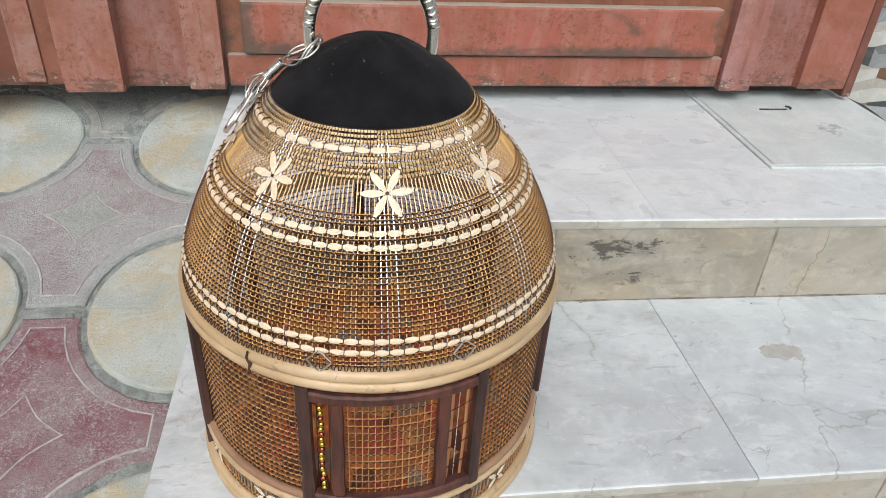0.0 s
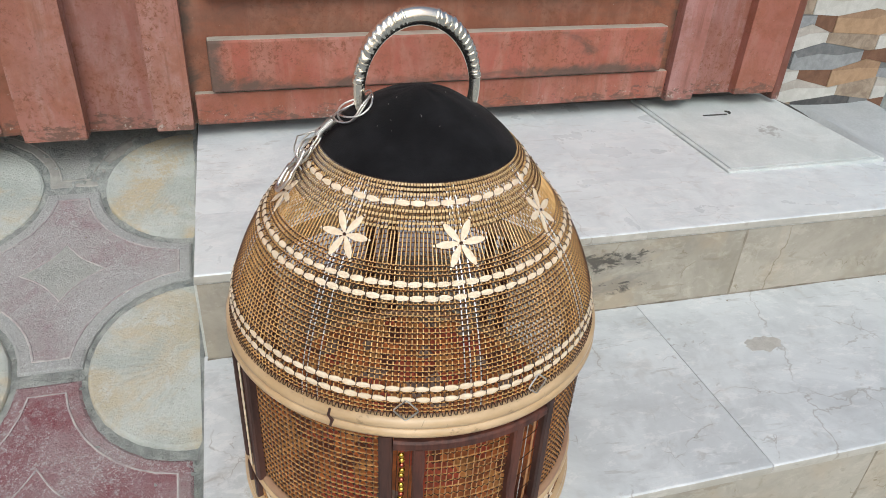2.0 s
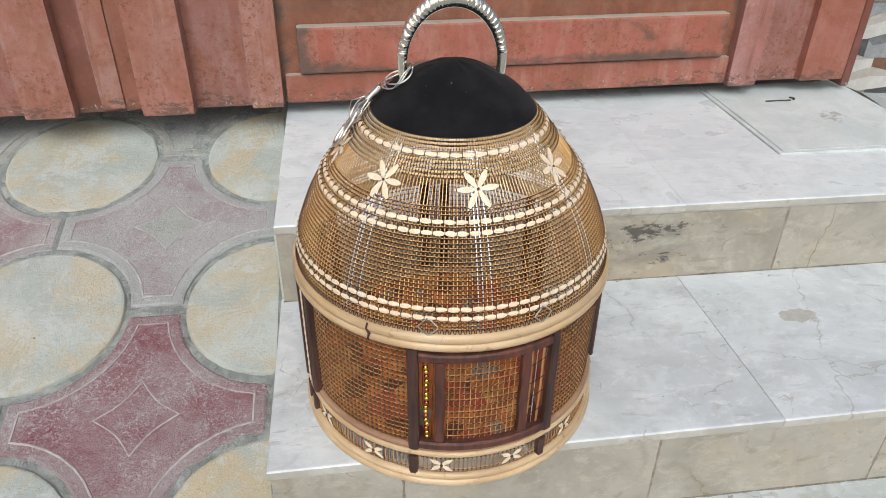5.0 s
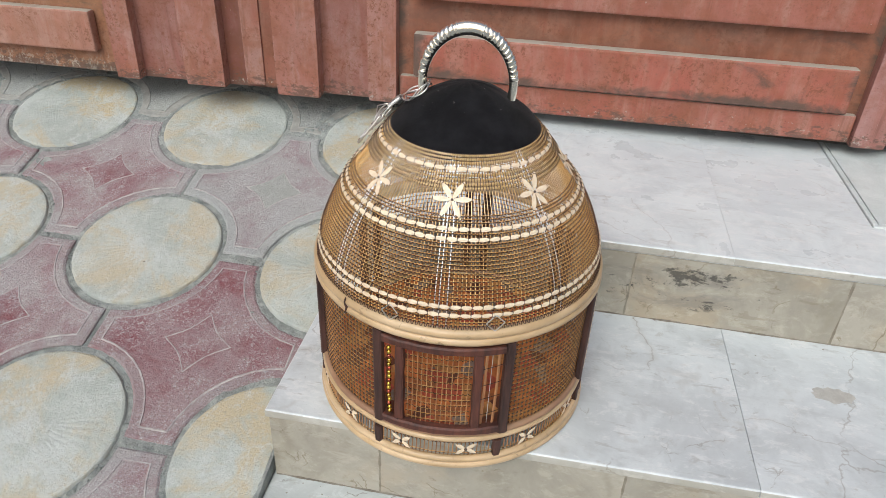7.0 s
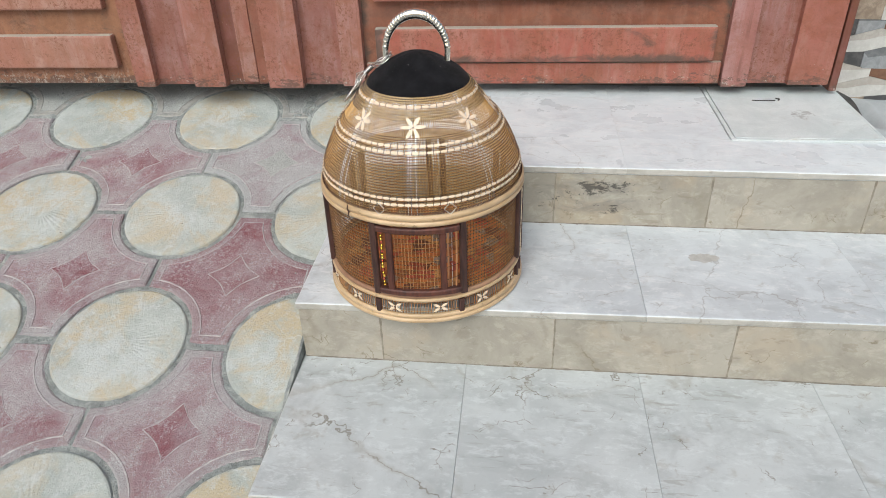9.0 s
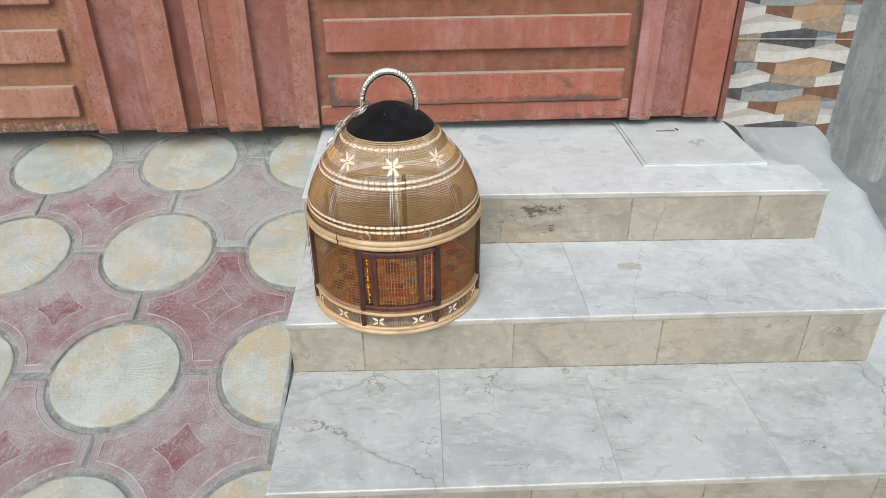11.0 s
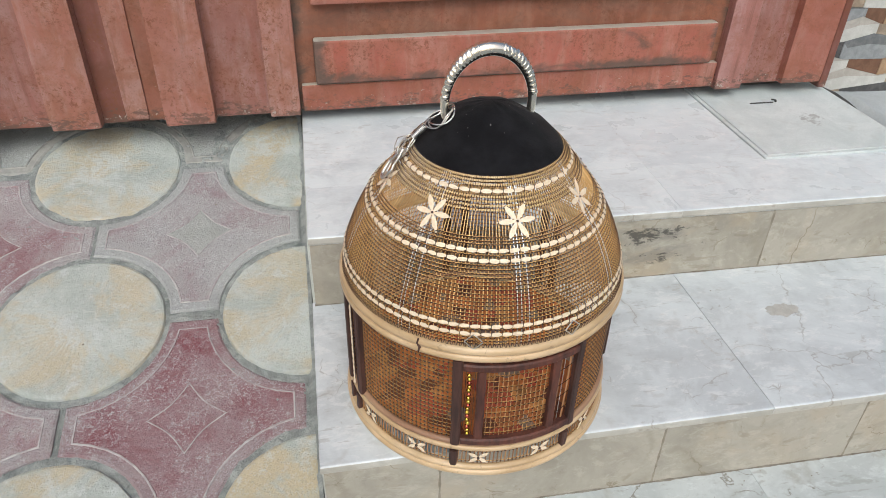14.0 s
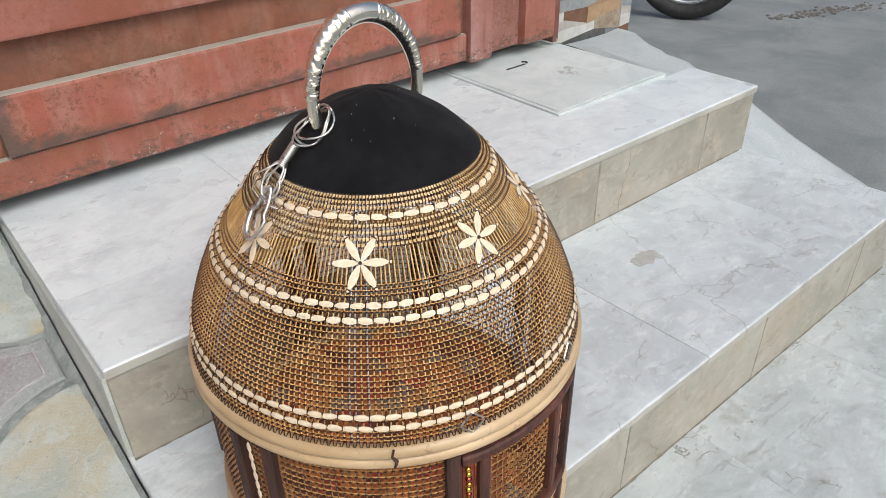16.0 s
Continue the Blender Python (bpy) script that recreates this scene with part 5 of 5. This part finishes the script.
def flank(s, lift, side=0.0):
    """A place on the left flank: s metres down the slope from the ring's foot."""
    line = np.array([(0.020, 0.516), (0.060, 0.4960), (0.087, 0.4760), (0.1095, 0.4555), (0.124, 0.435), (0.142, 0.412), (0.157, 0.392), (0.1725, 0.370)])
    seg = np.r_[0, np.cumsum(np.hypot(*np.diff(line, axis=0).T))] - 0.045
    r, z = np.interp(s, seg, line[:, 0]), np.interp(s, seg, line[:, 1])
    r2, z2 = np.interp(s + 0.01, seg, line[:, 0]), np.interp(s + 0.01, seg, line[:, 1])
    nx, nz = -(z2 - z), r2 - r
    q = math.hypot(nx, nz)
    return Vector((-(r + lift * nx / q), -0.004 - 0.05 * max(s, 0) + side, z + lift * nz / q))


bm = bmesh.new()
for j, (rx, ry, off) in enumerate(((0.020, 0.0175, 0.0), (0.0215, 0.016, 0.002), (0.019, 0.019, -0.002))):
    tube([flank(0.006 + off + rx * math.cos(t), 0.006 + 0.004 * math.sin(2 * t + j), ry * math.sin(t)) for t in np.linspace(0, 2 * math.pi, 40, endpoint=False)], 0.0011, 6, True, bm)
part("wire_loop", bm, WIRE, hook, smooth=True)
pts = []
for k in range(140):
    s = 0.030 + 0.024 * k / 139
    t = k * 0.62
    pts.append(flank(s, 0.009 + 0.0042 * math.cos(t), 0.0042 * math.sin(t)))
part("spring_coil", tube(pts, 0.0009, 5), WIRE, hook, smooth=True)
bm = bmesh.new()
for rx, ry, c, lift in ((0.017, 0.0075, 0.066, 0.011), (0.019, 0.006, 0.069, 0.007), (0.013, 0.0095, 0.072, 0.009)):
    tube([flank(c + rx * math.cos(t), lift + 0.003 * math.sin(t), ry * math.sin(t)) for t in np.linspace(0, 2 * math.pi, 32, endpoint=False)], 0.0010, 6, True, bm)
tube([flank(0.052, 0.014, 0.0), flank(0.066, 0.020, 0.011), flank(0.082, 0.014, 0.018), flank(0.090, 0.006, 0.006), flank(0.086, 0.006, -0.018)], 0.0008, 5, bm=bm)
part("wire_links", bm, WIRE, hook, smooth=True)
bm = bmesh.new()
pts, rad = [], []
for t in np.linspace(0, 2 * math.pi, 44, endpoint=False):
    pts.append(flank(0.098 + 0.025 * math.cos(t), 0.009, 0.0108 * math.sin(t) * (1.15 if math.cos(t) > 0 else 0.7)))
    rad.append(0.0027 if math.sin(t) > -0.3 else 0.0017)
tube(pts, rad, 8, True, bm)
part("snap_hook", bm, WIRE, hook, "small nickel snap hook", True)
part("gate_lever", tube([flank(0.088, 0.009, -0.004), flank(0.100, 0.010, 0.001), flank(0.112, 0.009, -0.002)], 0.0012, 6), WIRE, hook)

# ---- litter on the tiles and the lint of the cap ----
bits = random.Random(12)
def crumbs(places, mat, label):
    """Many small irregular lumps in one mesh; each place is (x, y, z, radius)."""
    seed = bmesh.new()
    bmesh.ops.create_icosphere(seed, subdivisions=1, radius=1.0)
    ball = np.array([v.co[:] for v in seed.verts])
    tris = np.array([[v.index for v in f.verts] for f in seed.faces])
    seed.free()
    gen = np.random.default_rng(4)
    co, faces = [], []
    for k, (x, y, z, q) in enumerate(places):
        lump = ball * (q * gen.uniform(0.6, 1.3, (len(ball), 1))) * np.array((gen.uniform(0.8, 1.6), gen.uniform(0.8, 1.4), 0.6))
        co.append(lump + np.array((x, y, z)))
        faces.append(tris + k * len(ball))
    me = bpy.data.meshes.new("grit")
    me.from_pydata(np.vstack(co).tolist(), [], np.vstack(faces).tolist())
    me.materials.append(mat)
    return tagged(new("grit", me), label, "grit", kind="stuff")


loose = []
for k in range(70):
    x, y = bits.uniform(-1.7, -0.03), bits.uniform(-0.5, 0.84)
    loose.append((x, y, ramp_z(y) + 0.0035, bits.uniform(0.0006, 0.0024)))
crumbs(loose, EARTH, "scattered dark grit and crumbs lying on the tiles")
loose = []
for k in range(3600):
    i, j, a = bits.randrange(5), bits.randrange(-2, 2), bits.uniform(0, 2 * math.pi)
    # mostly where the wear is, along the edge of a round tile
    if noise.noise((5 * math.cos(a) + i * 9, 5 * math.sin(a) + j * 7, 1.0)) < bits.uniform(-0.35, 0.35):
        continue
    r = 0.1652 + bits.gauss(0, 0.0022)
    x, y = -0.017 - 0.43 * i + r * math.cos(a), 0.428 + 0.43 * j + r * math.sin(a)
    if x > -0.012 or y > 0.84 or y < -0.55:
        continue
    loose.append((x, y, ramp_z(y) - 0.0035 + bits.uniform(-0.001, 0.0015), min(0.0048, 0.0009 + bits.expovariate(900))))
for k in range(1500):
    # the short joints between the four-pointed tiles
    i, j, u, w = bits.randrange(5), bits.randrange(-2, 2), bits.uniform(-0.045, 0.045), bits.gauss(0, 0.003)
    x, y = (-0.017 - 0.43 * i - 0.215 + u, 0.428 + 0.43 * j + w) if k % 2 else (-0.017 - 0.43 * i + w, 0.428 + 0.43 * j - 0.215 + u)
    if -0.55 < y < 0.84 and x < -0.012:
        loose.append((x, y, ramp_z(y) - 0.004 + bits.uniform(-0.001, 0.001), min(0.0040, 0.0008 + bits.expovariate(1000))))
crumbs(loose, MORTAR, "broken grey mortar crumbs filling the joints of the tiles")
bm = bmesh.new()
for k in range(46):
    x, y = bits.uniform(0.02, 1.5), bits.choice((0.388 - abs(bits.gauss(0, 0.015)), -0.004 - abs(bits.gauss(0, 0.02)), -0.004 - abs(bits.gauss(0, 0.05)), bits.uniform(0.02, 0.38)))
    z = 0.0012 - middle_fit(x, y) if y > 0 else -RISE + 0.0012 - lowest_fit(x, y)
    q = bits.uniform(0.0004, 0.0014)
    if (x - CX) ** 2 + (y - CY) ** 2 < 0.055:
        continue
    made = bmesh.ops.create_icosphere(bm, subdivisions=1, radius=q)
    for v in made["verts"]:
        v.co = Vector((v.co.x * bits.uniform(0.8, 2.0) + x, v.co.y + y, v.co.z * 0.5 + z))
tagged(mesh_object("grit", bm, EARTH), "fine dark crumbs lying on the marble steps", "grit", kind="stuff")
bm = bmesh.new()
fluff = [(-12.0, 1.0, 0.0026)] + [(bits.uniform(-120, 120), bits.uniform(0.3, 1.75), bits.uniform(0.0007, 0.0018)) for k in range(11)]
for deg, out, long in fluff:
    r = 0.050 * out
    p = around(deg, r, float(np.interp(r, [q for _, q in CAP[::-1]], [z for z, _ in CAP[::-1]])) + 0.0008)
    tube([p, p + Vector((0.25 * long, -0.1 * long, 0.45 * long)), p + Vector((bits.uniform(-0.3, 0.5) * long, -0.2 * long, long))], 0.0003 if out == 1.0 else 0.0002, 4, bm=bm)
tagged(part("lint", bm, stick("grey_fluff", (0.30, 0.29, 0.28), (0.22, 0.21, 0.20), 0.8), cage), kind="stuff")

# broken kerb in the street
bm = bmesh.new()
for k in range(150):
    u = bits.random()
    x, y = 3.80 + 0.70 * u + bits.gauss(0, 0.02), 1.47 - 0.26 * u + bits.gauss(0, 0.035)
    q = bits.uniform(0.004, 0.015)
    made = bmesh.ops.create_icosphere(bm, subdivisions=1, radius=q)
    for v in made["verts"]:
        f = 1 + 0.35 * noise.noise(v.co * 60 + Vector((k, 0, 0)))
        v.co = Vector((v.co.x * f * 1.3 + x, v.co.y * f + y, v.co.z * f * 0.6 + GROUND + 0.002))
tagged(mesh_object("kerb_rubble", bm, cement("brown_rubble", (0.13, 0.115, 0.10), (0.25, 0.23, 0.21), 20.0, 0.95, 0.8)), "crumbled brown kerb stones and earth along the street", "rubble", kind="stuff")

# ---- parked motorcycle in the street, its wheel ----
bike = thing("motorcycle_wheel", "black rubber motorcycle wheel with steel spokes standing in the street", "wheel")
bike.matrix_basis = pose(3.46, 1.80, GROUND + 0.295, 0, 0, 122)
part("tyre", tube([(0.255 * math.cos(t), 0, 0.255 * math.sin(t)) for t in np.linspace(0, 2 * math.pi, 64, endpoint=False)], 0.040, 14, True), RUBBER, bike, smooth=True)
part("rim", tube([(0.212 * math.cos(t), 0, 0.212 * math.sin(t)) for t in np.linspace(0, 2 * math.pi, 64, endpoint=False)], 0.014, 8, True, flat=1.4), STEEL_DULL, bike, smooth=True)
bm = bmesh.new()
bmesh.ops.create_cone(bm, cap_ends=True, segments=24, radius1=0.045, radius2=0.045, depth=0.09, matrix=pose(0, 0, 0, 90, 0, 0))
part("hub", bm, STEEL_DULL, bike)
for k in range(28):
    a = 2 * math.pi * k / 28
    b = a + (0.5 if k % 2 else -0.5)
    part("spoke", tube([(0.042 * math.cos(b), 0.03 * (1 if k % 4 < 2 else -1), 0.042 * math.sin(b)), (0.205 * math.cos(a), 0, 0.205 * math.sin(a))], 0.0018, 4), STEEL_DULL, bike)

# ---- paving tiles ----
P, HOLE, ROUND = 0.43, 0.1695, 0.1600


def star_outline(d):
    """The four-pointed tile's outline, drawn in by d."""
    half, r = P / 2 - 0.0055 - d, HOLE + d
    c = P / 2
    out = []
    for q in range(4):
        start = math.acos(min(1.0, (c - half) / r))
        for a in np.linspace(start, math.pi / 2 - start, 9):
            x, y = c - r * math.cos(a), c - r * math.sin(a)
            out.append((x, y) if q == 0 else (-y, x) if q == 1 else (-x, -y) if q == 2 else (y, -x))
    return out


def star_tile():
    bm = bmesh.new()
    steps = ((0.0, -0.016, 1), (0.0, -0.003, 1), (0.004, 0.0, 1), (0.0195, 0.0, 2), (0.0202, 0.0016, 2), (0.0226, 0.0016, 2), (0.0234, 0.0, 0))
    prev = None
    for d, z, mat in steps:
        ring = [bm.verts.new((x, y, z)) for x, y in star_outline(d)]
        if prev:
            for k in range(len(ring)):
                f = bm.faces.new((prev[k], prev[(k + 1) % len(ring)], ring[(k + 1) % len(ring)], ring[k]))
                f.material_index = mat if d != 0.0195 else 1
        prev = ring
    mid = bm.verts.new((0, 0, 0))
    for k in range(len(prev)):
        bm.faces.new((prev[k], prev[(k + 1) % len(prev)], mid)).material_index = 0
    # diamond field and its raised line
    ring = []
    for q in range(4):
        a, b = radians(90 * q), radians(90 * q + 90)
        for t in np.linspace(0, 1, 6, endpoint=False):
            dip = 0.0656 * (1 - 0.32 * math.sin(math.pi * t) * 0.5)
            ring.append(bm.verts.new((dip * ((1 - t) * math.cos(a) + t * math.cos(b)), dip * ((1 - t) * math.sin(a) + t * math.sin(b)), 0.0006)))
    mid = bm.verts.new((0, 0, 0.0006))
    for k in range(24):
        bm.faces.new((ring[k], ring[(k + 1) % 24], mid)).material_index = 3
    inner = None
    for e, z in ((0.070, 0.0003), (0.0693, 0.0014), (0.0665, 0.0014), (0.0655, 0.0003)):
        ring = []
        for q in range(4):
            a, b = radians(90 * q), radians(90 * q + 90)
            for t in np.linspace(0, 1, 6, endpoint=False):
                dip = 1 - 0.32 * math.sin(math.pi * t) * 0.5
                ring.append(bm.verts.new((e * dip * ((1 - t) * math.cos(a) + t * math.cos(b)), e * dip * ((1 - t) * math.sin(a) + t * math.sin(b)), z)))
        if inner:
            for k in range(24):
                bm.faces.new((inner[k], inner[(k + 1) % 24], ring[(k + 1) % 24], ring[k])).material_index = 2
        inner = ring
    bmesh.ops.recalc_face_normals(bm, faces=bm.faces[:])
    return bm


def round_tile(seed):
    bm = bmesh.new()
    prev = None
    for r, z in ((ROUND, -0.016), (ROUND, -0.004), (ROUND - 0.002, 0.0005), (ROUND - 0.006, 0.002), (0.10, 0.003), (0.05, 0.003)):
        ring = []
        for a in np.linspace(0, 2 * math.pi, 72, endpoint=False):
            worn = 0.0016 * noise.noise((9 * math.cos(a), 9 * math.sin(a), seed)) + 0.0022 * min(0.0, noise.noise((3 * math.cos(a), 3 * math.sin(a), seed + 7.0)) + 0.15) if r > 0.15 else 0.0
            ring.append(bm.verts.new(((r + worn) * math.cos(a), (r + worn) * math.sin(a), z + (0.4 * worn if z > -0.002 else 0))))
        if prev:
            for k in range(72):
                bm.faces.new((prev[k], prev[(k + 1) % 72], ring[(k + 1) % 72], ring[k]))
        prev = ring
    bm.faces.new(prev)
    return bm


def finished(name, bm, mats, cut=None):
    if cut is not None:
        bmesh.ops.bisect_plane(bm, geom=bm.verts[:] + bm.edges[:] + bm.faces[:], plane_co=(cut, 0, 0), plane_no=(1, 0, 0), clear_outer=True)
        bmesh.ops.holes_fill(bm, edges=[e for e in bm.edges if e.is_boundary and abs(e.verts[0].co.x - cut) < 1e-4])
    me = bpy.data.meshes.new(name)
    bm.normal_update()
    bm.to_mesh(me)
    bm.free()
    for m in mats:
        me.materials.append(m)
    return me


STARS = [finished("star_tile", star_tile(), (red, TILE_BORDERS[n] if n < 3 else TILE_BORDER_GREY, TILE_LINE if n < 3 else TILE_BORDER_GREY, TILE_REDS[(0, 0, 3, 3)[n]])) for n, red in enumerate(TILE_REDS)]
DISCS = [finished("round_tile", round_tile(3.3 * n), (TILE_ROUND if n < 4 else TILE_OCHRE,)) for n in range(8)]
LATX, LATY = -0.017, 0.428
DISC_CUT = finished("round_tile", round_tile(21.0), (TILE_OCHRE,), -0.008 - LATX)
TONES = {(0, 0): 2, (0, -1): 0, (0, -2): 1, (1, 0): 1, (1, -1): 1, (1, -2): 1, (2, 0): 1, (2, -1): 0, (2, -2): 1}
lie = math.degrees(math.atan(SLOPE))
sit = random.Random(9)
for i in range(8):
    for j in range(-2, 3):
        x, y = LATX - P * i, LATY + P * j
        if y > -0.62 and y < 1.0:
            turn = 0 if i == 0 else sit.uniform(0, 360)
            shared("round_tile", DISC_CUT if i == 0 else DISCS[sit.randrange(4) + (4 if j == 1 else 0)], pavement, pose(x, y, ramp_z(y) + sit.uniform(-0.002, 0.002), lie + sit.uniform(-0.4, 0.4)) @ pose(0, 0, 0, 0, 0, turn))
        y += P / 2
        x -= P / 2
        if -0.62 < y < 1.15:
            shared("star_tile", STARS[3 if y > 0.95 else TONES.get((i, j), sit.randrange(3))], pavement, pose(x, y, ramp_z(min(y, 1.06)) + sit.uniform(-0.002, 0.002), lie, sit.uniform(-0.5, 0.5)) @ pose(0, 0, 0, 0, 0, 90 * sit.randrange(4)) @ Matrix.Diagonal((1, 1 / math.cos(math.atan(SLOPE)) ** 0.5, 1, 1)))
